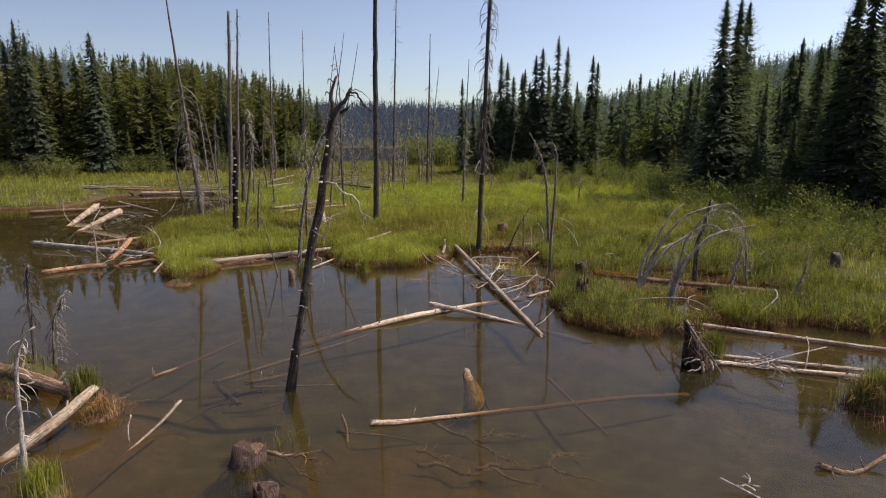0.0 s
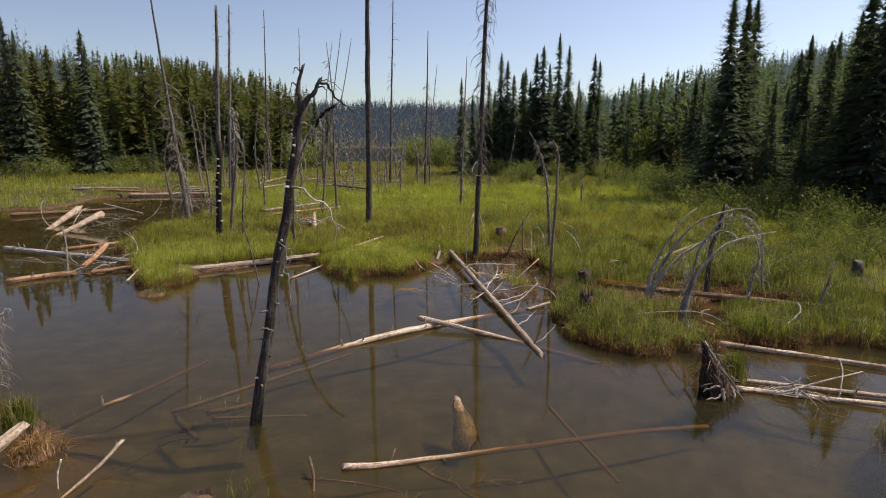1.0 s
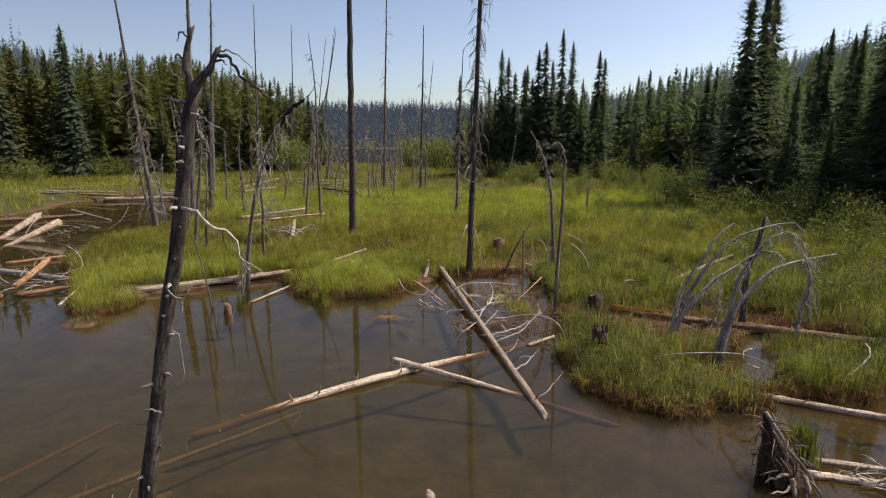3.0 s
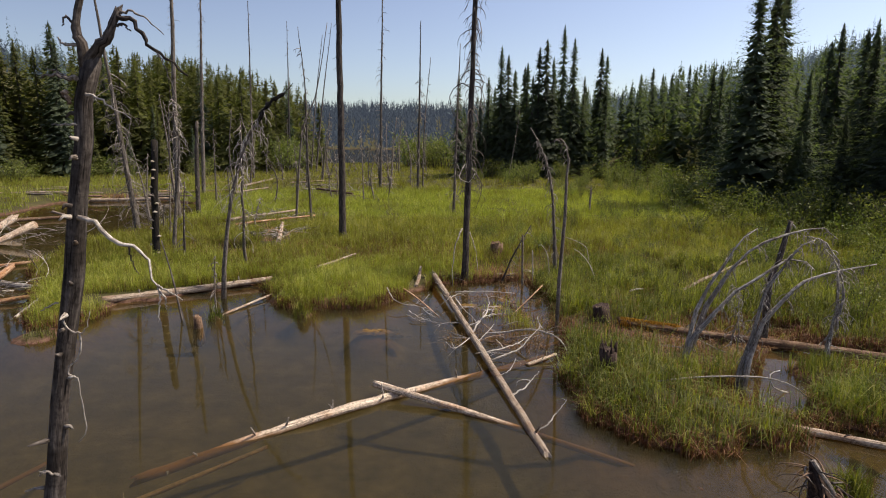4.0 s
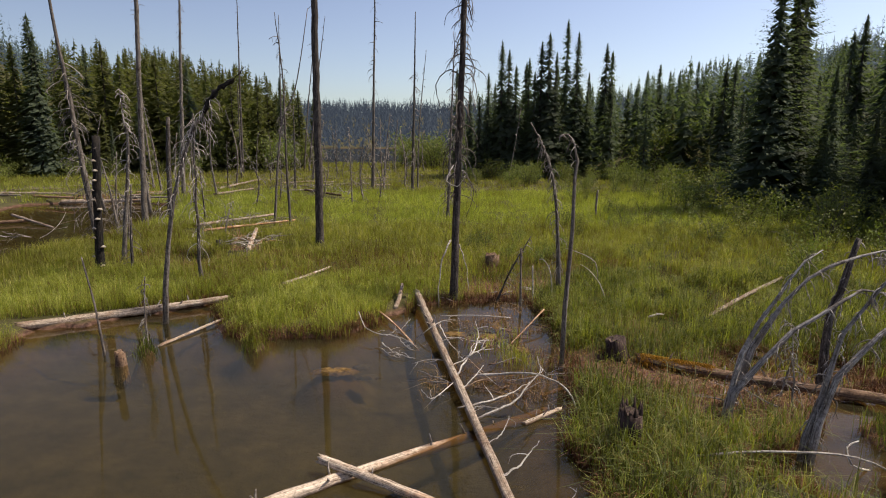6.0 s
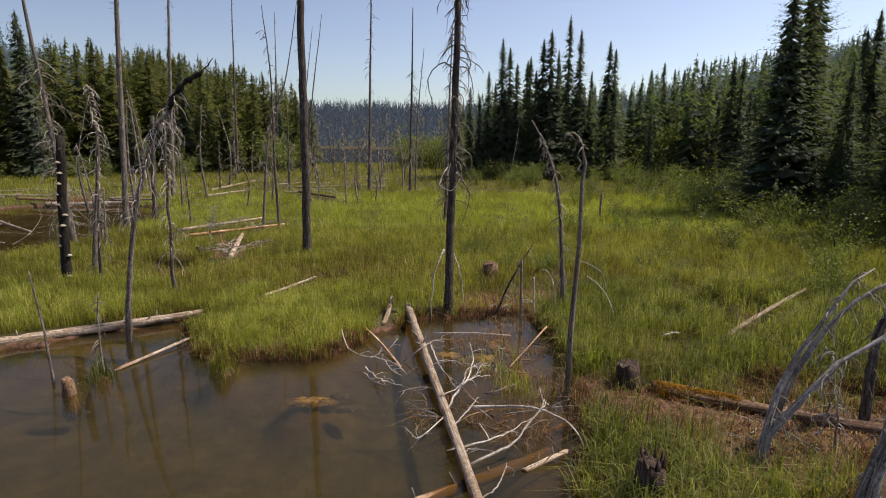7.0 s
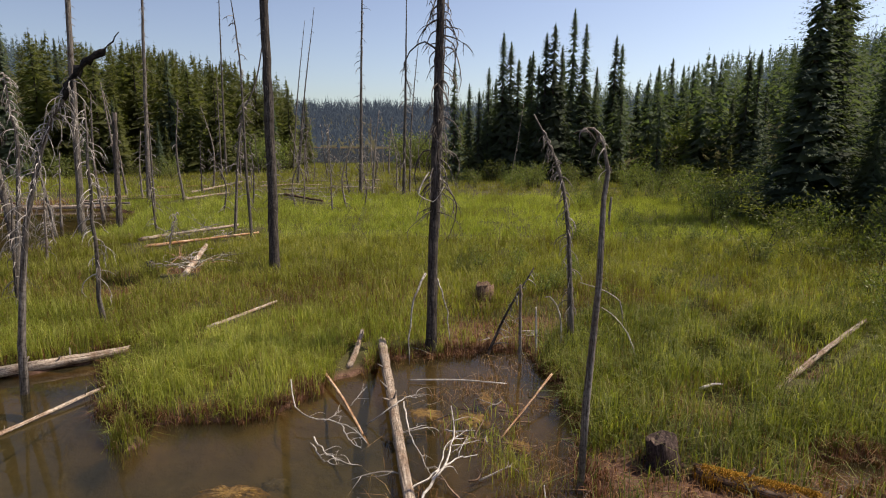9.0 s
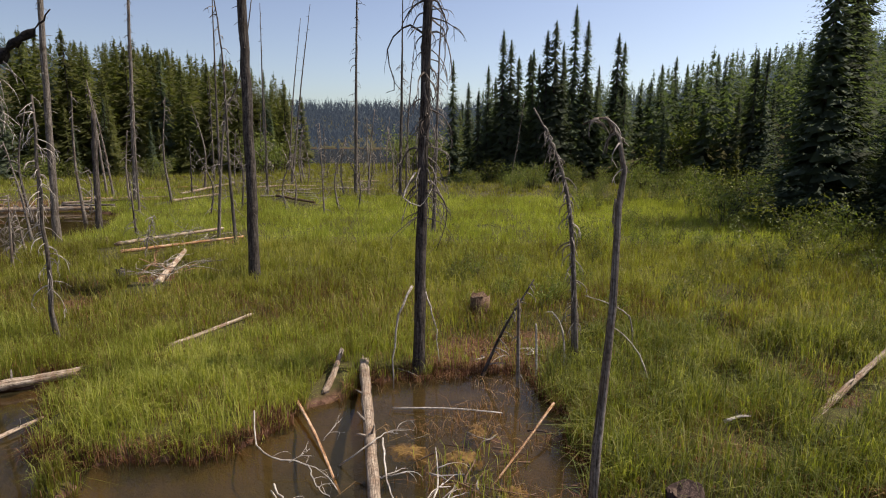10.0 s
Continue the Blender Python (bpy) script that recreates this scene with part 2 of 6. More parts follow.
nt.links.new(fres.outputs[0], top.inputs[0])
nt.links.new(body.outputs[0], top.inputs[1])
nt.links.new(gloss.outputs[0], top.inputs[2])
nt.links.new(top.outputs[0], nt.nodes["Material Output"].inputs["Surface"])

ALGAE, nt, b = material("algae_mat", 0.8)
geo = nt.nodes.new("ShaderNodeNewGeometry")
nt.links.new(ramp(nt, noise_tex(nt, geo.outputs["Position"], 14.0, 6.0, 0.7), [(0.35, (0.06, 0.035, 0.014)), (0.5, (0.15, 0.088, 0.028)), (0.66, (0.25, 0.155, 0.045))]), b.inputs["Base Color"])
bump(nt, b, noise_tex(nt, geo.outputs["Position"], 30.0, 5.0), 0.8, 0.02)
FUNGUS, nt, b = material("bracket_fungus", 0.8)
geo = nt.nodes.new("ShaderNodeNewGeometry")
nt.links.new(ramp(nt, noise_tex(nt, geo.outputs["Position"], 22.0), [(0.4, (0.20, 0.16, 0.12)), (0.6, (0.42, 0.36, 0.29))]), b.inputs["Base Color"])

# ---- mesh helpers ----
rng = np.random.default_rng(7)


class Build:
    """Collects tubes and flat pieces and links them as one mesh."""

    def __init__(self):
        self.v, self.f, self.g, self.n = [], [], [], 0

    def tube(self, pts, radii, sides=8, rough=0.0, seed=0, ragged=0.0):
        pts = [Vector(p) for p in pts]
        r0 = random.Random(seed)
        d = (pts[-1] - pts[0]).normalized()
        side = d.orthogonal().normalized()
        rings, run = [], 0.0
        for i, p in enumerate(pts):
            t = (pts[min(i + 1, len(pts) - 1)] - pts[max(i - 1, 0)]).normalized()
            side = (side - t * side.dot(t)).normalized()
            other = t.cross(side)
            if i:
                run += (p - pts[i - 1]).length
            ring = []
            for k in range(sides):
                an = 2 * math.pi * k / sides
                r = radii[i] * (1 + rough * r0.uniform(-1, 1))
                q = p + (side * math.cos(an) + other * math.sin(an)) * r
                if ragged and i in (0, len(pts) - 1):
                    q += t * (ragged * r0.uniform(-1, 1) * radii[i])
                ring.append(self.n)
                self.v.append(tuple(q))
                self.g.append((math.cos(an) * radii[i] + seed * 0.37, math.sin(an) * radii[i], run))
                self.n += 1
            rings.append(ring)
        for a, b in zip(rings, rings[1:]):
            for k in range(sides):
                self.f.append((a[k], a[(k + 1) % sides], b[(k + 1) % sides], b[k]))
        self.f.append(tuple(reversed(rings[0])))
        self.f.append(tuple(rings[-1]))
        return self

    def ob(self, name, mat, parent=None, label="", smooth=True, off=(0, 0, 0)):
        me = bpy.data.meshes.new(name)
        me.from_pydata((np.array(self.v) - np.array(off)).tolist(), [], self.f)
        me.polygons.foreach_set("use_smooth", [smooth and len(f) < 5 for f in self.f])
        me.attributes.new("grain", "FLOAT_VECTOR", "POINT").data.foreach_set("vector", np.array(self.g, dtype=np.float32).ravel())
        me.materials.append(mat)
        o = new(name, me)
        o.parent = parent
        if label:
            o["label"] = label
        return o


def bulk(name, verts, faces, mat, parent=None):
    """One mesh of many small triangles or quads, from arrays."""
    me = bpy.data.meshes.new(name)
    n, k = faces.shape
    me.vertices.add(len(verts))
    me.vertices.foreach_set("co", np.ascontiguousarray(verts, dtype=np.float32).ravel())
    me.loops.add(n * k)
    me.loops.foreach_set("vertex_index", np.ascontiguousarray(faces, dtype=np.int32).ravel())
    me.polygons.add(n)
    me.polygons.foreach_set("loop_start", np.arange(0, n * k, k, dtype=np.int32))
    me.update(calc_edges=True)
    me.materials.append(mat)
    o = new(name, me)
    o.parent = parent
    return o


def thing(name, loc, label, category, group=""):
    o = new(name)
    o.location = loc
    o.empty_display_size = 0.2
    return tagged(o, label, category, group)


def smooth_path(pts, n):
    """n + 1 points along a smooth line through pts."""
    p = np.array(pts, dtype=float)
    if len(p) == 2:
        return [tuple(p[0] + (p[1] - p[0]) * t) for t in np.linspace(0, 1, n + 1)]
    out = []
    q = np.vstack([2 * p[0] - p[1], p, 2 * p[-1] - p[-2]])
    for s in np.linspace(0, len(p) - 1, n + 1):
        i = min(int(s), len(p) - 2)
        t = s - i
        a, b, c, d = q[i:i + 4]
        out.append(tuple(0.5 * (2 * b + (c - a) * t + (2 * a - 5 * b + 4 * c - d) * t * t + (3 * b - a - 3 * c + d) * t ** 3)))
    return out


def wander(pts, amount, seed):
    r0 = random.Random(seed)
    return [tuple(np.array(p) + (np.array([r0.uniform(-1, 1) for _ in range(3)]) * amount if 0 < i < len(pts) - 1 else 0)) for i, p in enumerate(pts)]


def twig(b, start, way, length, r, droop, seed, kids=2, sides=4):
    """A dead branch that sags and forks, added to b."""
    r0 = random.Random(seed)
    p, d = Vector(start), Vector(way).normalized()
    pts, steps = [tuple(p)], 6
    curl, curl2 = r0.uniform(-0.9, 0.9), r0.uniform(-0.9, 0.9)
    for i in range(steps):
        d = (d + Vector((r0.uniform(-0.25, 0.25) + curl * 0.3, r0.uniform(-0.25, 0.25) + curl2 * 0.3, -droop * (0.4 + 0.25 * i) / 2 + r0.uniform(-0.12, 0.12)))).normalized()
        p = p + d * length / steps
        pts.append(tuple(p))
    b.tube(pts, [r * (1 - 0.8 * i / steps) for i in range(steps + 1)], sides, seed=seed % 97)
    if kids:
        for k in range(kids):
            i = r0.randint(2, steps - 1)
            w = (Vector(pts[i + 1]) - Vector(pts[i])).normalized() + Vector((r0.uniform(-0.8, 0.8), r0.uniform(-0.8, 0.8), r0.uniform(-0.5, 0.3)))
            twig(b, pts[i], w, length * r0.uniform(0.3, 0.55), r * 0.5, droop, seed * 7 + k + 1, kids - 1 if kids > 1 else 0, 3)


def dead_tree(pts, r, label, mat=None, limbs=8, reach=0.8, droop=0.5, low=0.15, high=0.95, seed=1, tip=0.35, twigs=None, kids=2, sides=10, up=0.0, name="dead_tree", limb_r=0.011, crook=0.0, rough=0.09):
    """A dead standing tree: a tapered trunk along pts, with its dead limbs as parts."""
    base, r = pts[0], r * 0.76
    root = thing(name, base, label, "dead tree", "dead standing trees")
    h = max(p[2] for p in pts) - base[2]
    n = max(8, int(h * 2.2))
    line = wander(smooth_path([(base[0], base[1], base[2] - 0.35), *pts[1:]], n), r * 0.1 + crook, seed)
    rad = [r * (1.25 if i == 0 else 1.1 if i == 1 else 1 - (1 - tip) * i / n) for i in range(n + 1)]
    Build().tube(line, rad, sides, rough, seed, 0.5).ob("trunk", mat or BARK, root, "", True, base)
    r0 = random.Random(seed * 31)
    limb_r *= 1.0 + min(max(0.0, base[1] - 14) * 0.07, 0.6) + max(0.0, base[1] - 22) * 0.02
    limbs = int(limbs * (1.45 if kids else 1.3))
    for k in range(limbs):
        s = low + (high - low) * (k + r0.random()) / limbs
        i = min(int(s * n), n - 1)
        p = np.array(line[i]) + (np.array(line[i + 1]) - np.array(line[i])) * (s * n - i)
        an = r0.uniform(0, 2 * math.pi)
        bb = Build()
        ln = reach * r0.uniform(0.35, 1.0) * (1.1 - 0.5 * s)
        twig(bb, p, (math.cos(an), math.sin(an), up + r0.uniform(-0.3, 0.25)), ln, limb_r * r0.uniform(0.7, 1.2), droop * r0.uniform(0.5, 1.2), seed * 101 + k, kids, 4 if base[1] < 16 else 3)
        bb.ob("branch", twigs or GREYTWIG, root, "", True, base)
    return root


def fallen_log(pts, r, label, mat=None, stubs=5, seed=1, tip=0.7, stub_len=0.12, name="fallen_log", sides=10, stub_mat=None, category="log"):
    """A log along pts, with broken stubs of its limbs."""
    base, r = pts[0], r * 0.74
    root = thing(name, base, label, category, "fallen logs")
    ln = (Vector(pts[-1]) - Vector(pts[0])).length
    n = max(6, int(ln * 5))
    line = wander(smooth_path(pts, n), r * 0.06, seed)
    rad = [r * (1 - (1 - tip) * i / n) for i in range(n + 1)]
    Build().tube(line, rad, sides, 0.12, seed, 1.2).ob("trunk", mat or PALE, root, "", True, base)
    r0 = random.Random(seed * 13)
    for k in range(stubs):
        i = r0.randint(1, n - 1)
        p = Vector(line[i])
        ax = (Vector(line[i]) - Vector(line[i - 1])).normalized()
        w = (ax.orthogonal().normalized() * r0.uniform(-1, 1) + Vector((0, 0, r0.uniform(0.3, 1.0)))).normalized() + ax * r0.uniform(-0.2, 0.6)
        q = p + w.normalized() * (r + stub_len * r0.uniform(0.4, 1.3))
        m = (p + q) / 2 + Vector((r0.uniform(-1, 1), r0.uniform(-1, 1), 0)) * 0.015
        Build().tube([p, m, q], [r * 0.26, r * 0.2, r * 0.11], 5, 0.1, k).ob("branch_stub", stub_mat or GREY, root, "", True, base)
    return root

# ---- terrain ----
POND = [(9.8, 11.5), (8.3, 11.9), (7.4, 11.95), (6.7, 11.75), (6.2, 11.85), (6.0, 12.0), (5.7, 11.9), (5.5, 11.65), (5.15, 11.43), (4.28, 11.4), (3.43, 11.47), (3.02, 11.82), (2.82, 12.4), (2.75, 13.3), (2.85, 14.0), (3.1, 15.3),
        (3.3, 16.6), (3.4, 18.0), (3.4, 19.1), (3.0, 19.9), (2.2, 20.1), (1.3, 19.75), (0.5, 19.5), (-0.05, 18.9), (-0.45, 18.2), (-0.9, 17.5), (-1.6, 17.35),
        (-2.2, 17.25), (-3.25, 17.5), (-3.75, 18.5), (-4.15, 19.6), (-5.35, 18.55), (-6.9, 17.5), (-6.9, 16.4), (-7.3, 15.5), (-7.9, 16.1), (-8.8, 17.5)]
POND += [(-9.8, 19.0), (-11.0, 20.5), (-11.9, 24.6), (-11.4, 28.0), (-11.4, 32.5), (-13.4, 37.2), (-17.0, 39.4), (-21.5, 37.0), (-20.6, 31.4), (-24.0, 30.2),
         (-31.0, 29.0), (-36.0, 22.0), (-38.0, 6.0), (-30.0, -14.0), (0.0, -22.0), (26.0, -14.0), (28.0, 2.0), (16.0, 8.6)]
POOL = [(5.2, 12.3), (4.82, 12.95), (4.95, 13.3), (5.5, 13.5), (6.1, 14.1), (7.0, 15.0), (8.0, 15.35), (9.2, 15.0), (9.0, 14.3), (7.6, 14.0), (7.1, 13.2), (6.5, 12.75), (6.0, 12.2), (5.6, 12.1)]
BACKPOOL = [(5.85, 16.1), (6.5, 16.05), (7.6, 15.75), (8.5, 15.85), (8.2, 16.3), (6.8, 16.7), (6.0, 16.8)]
FARLAKE = [(-16.0, 80.0), (-4.0, 83.0), (-1.0, 100.0), (2.0, 176.0), (-64.0, 178.0), (-26.0, 110.0)]
MOUNDS = [(-5.6, 8.35, 0.45, 0.22), (-4.95, 7.7, 0.42, 0.1), (-6.9, 8.9, 0.6, 0.3), (-4.5, 5.75, 0.42, 0.22), (6.75, 8.15, 0.62, 0.30), (-2.35, 16.75, 0.25, 0.18), (-0.75, 15.9, 0.55, -0.1), (5.05, 10.12, 0.34, 0.2),
          (-4.2, 16.5, 0.22, 0.1), (2.2, 16.4, 0.55, 0.02), (2.4, 17.8, 0.7, 0.0), (6.55, 12.5, 0.45, 0.14), (-7.2, 15.2, 0.6, 0.1), (7.1, 13.75, 0.5, 0.2)]
MUD = [(2.7, 20.3, 1.15), (5.6, 15.0, 1.35), (4.3, 15.6, 0.9), (3.5, 16.2, 0.6), (7.6, 14.9, 1.2), (5.0, 14.3, 0.7), (6.6, 14.2, 0.9), (7.3, 19.4, 0.8), (5.4, 17.6, 0.5), (6.6, 20.1, 0.4), (8.0, 20.2, 0.35), (-5.9, 22.4, 0.6), (6.5, 14.9, 1.0), (-5.5, 25.5, 0.9), (7.9, 23.4, 0.7), (-20.0, 40.5, 2.0), (-6.27, 23.2, 0.7), (-5.85, 30.4, 0.9), (6.8, 21.6, 0.6), (6.9, 20.5, 0.55), (5.8, 19.2, 0.45), (3.5, 21.4, 0.75), (2.2, 20.9, 0.85), (1.7, 20.35, 0.45)]

# shallows: middle, half widths, depth, unevenness
SHOALS = [(2.15, 17.4, 1.15, 2.5, -0.13, 0.1), (-0.7, 6.0, 3.4, 1.9, -0.24, 0.09), (-5.2, 7.4, 1.3, 1.6, -0.13, 0.06), (2.9, 13.6, 0.8, 2.4, -0.16, 0.06)]


def signed(px, py, poly):
    """Distance to a polygon's edge, negative inside."""
    best, inside = np.full(px.shape, 1e18), np.zeros(px.shape, bool)
    for (x1, y1), (x2, y2) in zip(poly, poly[1:] + poly[:1]):
        dx, dy = x2 - x1, y2 - y1
        t = np.clip(((px - x1) * dx + (py - y1) * dy) / (dx * dx + dy * dy), 0, 1)
        best = np.minimum(best, (px - x1 - t * dx) ** 2 + (py - y1 - t * dy) ** 2)
        cut = (y1 > py) != (y2 > py)
        if dy:
            inside ^= cut & (px < x1 + (py - y1) * dx / dy)
    return np.where(inside, -1, 1) * np.sqrt(best)


def waves(x, y, s, k=0.0):
    """A smooth, uneven field between about -1 and 1, with features s metres wide."""
    x, y = x / s + k, y / s - k
    return (np.sin(1.7 * x + 1.3 * np.sin(0.9 * y + 1)) + np.sin(2.1 * y + 1.1 * np.sin(1.3 * x)) + 0.6 * np.sin(3.7 * x - 2.9 * y + 2 * np.sin(0.7 * x + y))) / 2.6


def shore_distance(x, y):
    wob = 0.16 * waves(x, y, 0.45) + 0.1 * waves(x, y, 0.16, 3)
    d = np.minimum.reduce([signed(x, y, ring) for ring in (POND, POOL, BACKPOOL, FARLAKE)])
    return d + wob


LEFT_EDGE = ((-60, -60), (0, -52), (25, -46), (46, -39), (52, -29), (58, -20), (66, -15), (80, -15), (110, -24), (150, -34), (220, -70), (300, -120), (5000, -900))
RIGHT_EDGE = ((-60, 45), (0, 34), (18, 24), (26, 19.5), (33, 16), (38, 17.5), (46, 19), (54, 13), (55, 3), (62, 2), (80, 2), (110, 0), (150, 6), (220, 30), (300, 70), (5000, 700))


def edge(table, y):
    return np.interp(y, [p[0] for p in table], [p[1] for p in table])


def height(x, y):
    d = shore_distance(x, y)
    land = 0.05 + 0.09 * np.clip(d / 0.3, 0, 1) + 0.12 * np.clip(d / 2.2, 0, 1) + 0.03 * waves(x, y, 1.1) * np.clip(d, 0, 1) + 0.12 * np.clip(d / 14, 0, 1)
    bed = -0.02 - 0.62 * (1 - np.exp(np.minimum(d, 0) / 0.75)) + 0.04 * waves(x, y, 1.3, 2)
    z = np.where(d > 0, land, np.minimum(bed, -0.02 + d * 0.05))
    pool = np.minimum(signed(x, y, POOL), signed(x, y, BACKPOOL))
    z = np.where(pool < 0.1, np.maximum(z, -0.12), z)
    for mx, my, mr, mh in MOUNDS:
        q = np.exp(-(((x - mx) ** 2 + (y - my) ** 2) / (mr * mr)) ** 1.5)
        z = np.maximum(z, z * (1 - q) + (mh + 0.03 * waves(x, y, 0.2)) * q)
    for mx, my, mr in MUD:
        q = np.exp(-(((x - mx) ** 2 + (y - my) ** 2) / (mr * mr)) ** 2)
        z = np.where(z > 0.02, z * (1 - q) + 0.035 * q, z)
    for cx, cy, rx, ry, zs, zw in SHOALS:
        q = np.exp(-(((x - cx) / rx) ** 2 + ((y - cy) / ry) ** 2) ** 2)
        z = np.maximum(z, z * (1 - q) + (zs + zw * (waves(x, y, 0.3, 7) + waves(x, y, 0.9, 2)) * 0.5) * q)
    up_l, up_r = np.maximum(edge(LEFT_EDGE, y) - x, 0), np.maximum(x - edge(RIGHT_EDGE, y), 0)
    tl, tr = np.clip((up_l - 8) / 140, 0, 1), np.clip((up_r - 26) / 115, 0, 1)
    sl, sr = np.clip((up_l - 3) / 27, 0, 1), np.clip((up_r - 4) / 26, 0, 1)
    z = z + 6 * sl * sl * (3 - 2 * sl) + 30 * tl * tl * (3 - 2 * tl) + 5 * sr * sr * (3 - 2 * sr) + 26 * tr * tr * (3 - 2 * tr)
    far = np.clip((y - 190) / 220, 0, 1)
    return z + 17 * far * far * (3 - 2 * far)


def steps(*runs):
    out = [runs[0][0]]
    for a, b, s in runs:
        out += list(np.linspace(a, b, max(2, int(round((b - a) / s)) + 1))[1:])
    return np.array(out)


def grid_mesh(name, xs, ys, zf, mat):
    gx, gy = np.meshgrid(xs, ys)
    v = np.stack([gx, gy, zf(gx, gy)], -1).reshape(-1, 3)
    i = (np.arange(len(ys) - 1)[:, None] * len(xs) + np.arange(len(xs) - 1)[None]).ravel()
    o = bulk(name, v, np.stack([i, i + 1, i + len(xs) + 1, i + len(xs)], 1), mat)
    o.data.polygons.foreach_set("use_smooth", [True] * len(o.data.polygons))
    return o


gxs = np.concatenate([-np.geomspace(4500, 64, 16), steps((-60, -26, 1.6), (-26, -13, 0.4), (-13, 12, 0.15), (12, 26, 0.4), (26, 60, 1.6)), np.geomspace(64, 4500, 16)])
gys = np.concatenate([-np.geomspace(4500, 45, 12), steps((-40, 3, 1.8), (3, 24, 0.15), (24, 46, 0.35), (46, 100, 1.2), (100, 190, 4.0)), np.geomspace(197, 4600, 26)])
tagged(grid_mesh("ground", gxs, gys, height, GROUND), "boggy meadow ground with muddy edges and a silty pond bed", "ground", kind="structure")
wxs, wys = steps((-72, 40, 4.0)), steps((-40, 182, 6.0))
tagged(grid_mesh("water", wxs, wys, lambda x, y: x * 0, WATER), "still tea-brown beaver pond water mirroring sky and snags", "water", kind="structure")


# ---- grass ----
def sedge(name, x, y, z, tall, wide, mat, lean=0.45, seed=3, away=None, short=False):
    """Bent blades of three faces each (short: of one), as one mesh; away: the way each leans out of its tussock."""
    g = np.random.default_rng(seed)
    n = len(x)
    an, out = g.uniform(0, 2 * np.pi, n), np.abs(g.normal(0, lean, n)) + 0.08
    if away is not None:
        an = away + g.normal(0, 0.7, n)
    h = tall * g.uniform(0.55, 1.2, n)
    dx, dy = np.cos(an), np.sin(an)
    turn = an + g.uniform(0.8, 2.3, n)
    sx, sy = np.cos(turn) * wide / 2, np.sin(turn) * wide / 2
    m = h * 0.6
    if short:
        v = np.zeros((n, 3, 3))
        for k, (r, up, w) in enumerate(((0, -0.04, 1), (0, -0.04, -1), (out * h * 0.7, h * (1 - 0.2 * np.minimum(out, 1.4)), 0))):
            v[:, k, 0], v[:, k, 1], v[:, k, 2] = x + dx * r + sx * w, y + dy * r + sy * w, z + up
        return bulk(name, v.reshape(-1, 3), np.arange(n * 3).reshape(-1, 3), mat)
    v = np.zeros((n, 5, 3))
    for k, (r, up, w) in enumerate(((0, -0.06, 1), (0, -0.06, -1), (out * h * 0.25, m, 0.8), (out * h * 0.25, m, -0.8), (out * h * 0.95, h * (1 - 0.36 * np.minimum(out, 1.6)), 0))):
        v[:, k, 0], v[:, k, 1], v[:, k, 2] = x + dx * r + sx * w, y + dy * r + sy * w, z + up
    i = np.arange(n)[:, None] * 5
    f = np.concatenate([i + [0, 1, 3], i + [0, 3, 2], i + [2, 3, 4]])
    return bulk(name, v.reshape(-1, 3), f, mat)


def scatter(n, box, seed, clump=0.0):
    g = np.random.default_rng(seed)
    x, y = g.uniform(box[0], box[1], n), g.uniform(box[2], box[3], n)
    if clump:
        m = n // 14
        cx, cy = g.uniform(box[0], box[1], m), g.uniform(box[2], box[3], m)
        k = g.integers(0, m, n)
        ox, oy = g.normal(0, clump, n), g.normal(0, clump, n)
        return cx[k] + ox, cy[k] + oy, np.arctan2(oy, ox), g.uniform(0.7, 1.3, m)[k]
    return x, y, x * 0, x * 0 + 1


# where logs lie open, with no blades in front of them
CLEAR = [(-7.4, 17.35, -3.85, 19.45, 0.26), (-7.4, 17.05, -3.9, 19.2, 0.3), (-8.5, 28.0, -6.1, 30.7, 0.5), (-7.7, 26.9, -4.9, 29.3, 0.45), (6.3, 18.0, 8.0, 19.3, 0.1), (6.4, 17.8, 9.2, 20.2, 0.1), (4.5, 15.8, 10.5, 13.3, 0.35),
         (-5.0, 23.6, -5.6, 26.0, 0.5), (-4.2, 16.2, -3.2, 18.0, 0.2), (-2.9, 20.0, -2.1, 21.4, 0.18), (0.0, 18.8, 0.1, 19.8, 0.2), (-7.8, 41.6, -4.9, 38.6, 0.6), (-12.5, 39.2, -11.3, 42.6, 0.6), (4.0, 12.6, 9.6, 9.7, 0.16)]


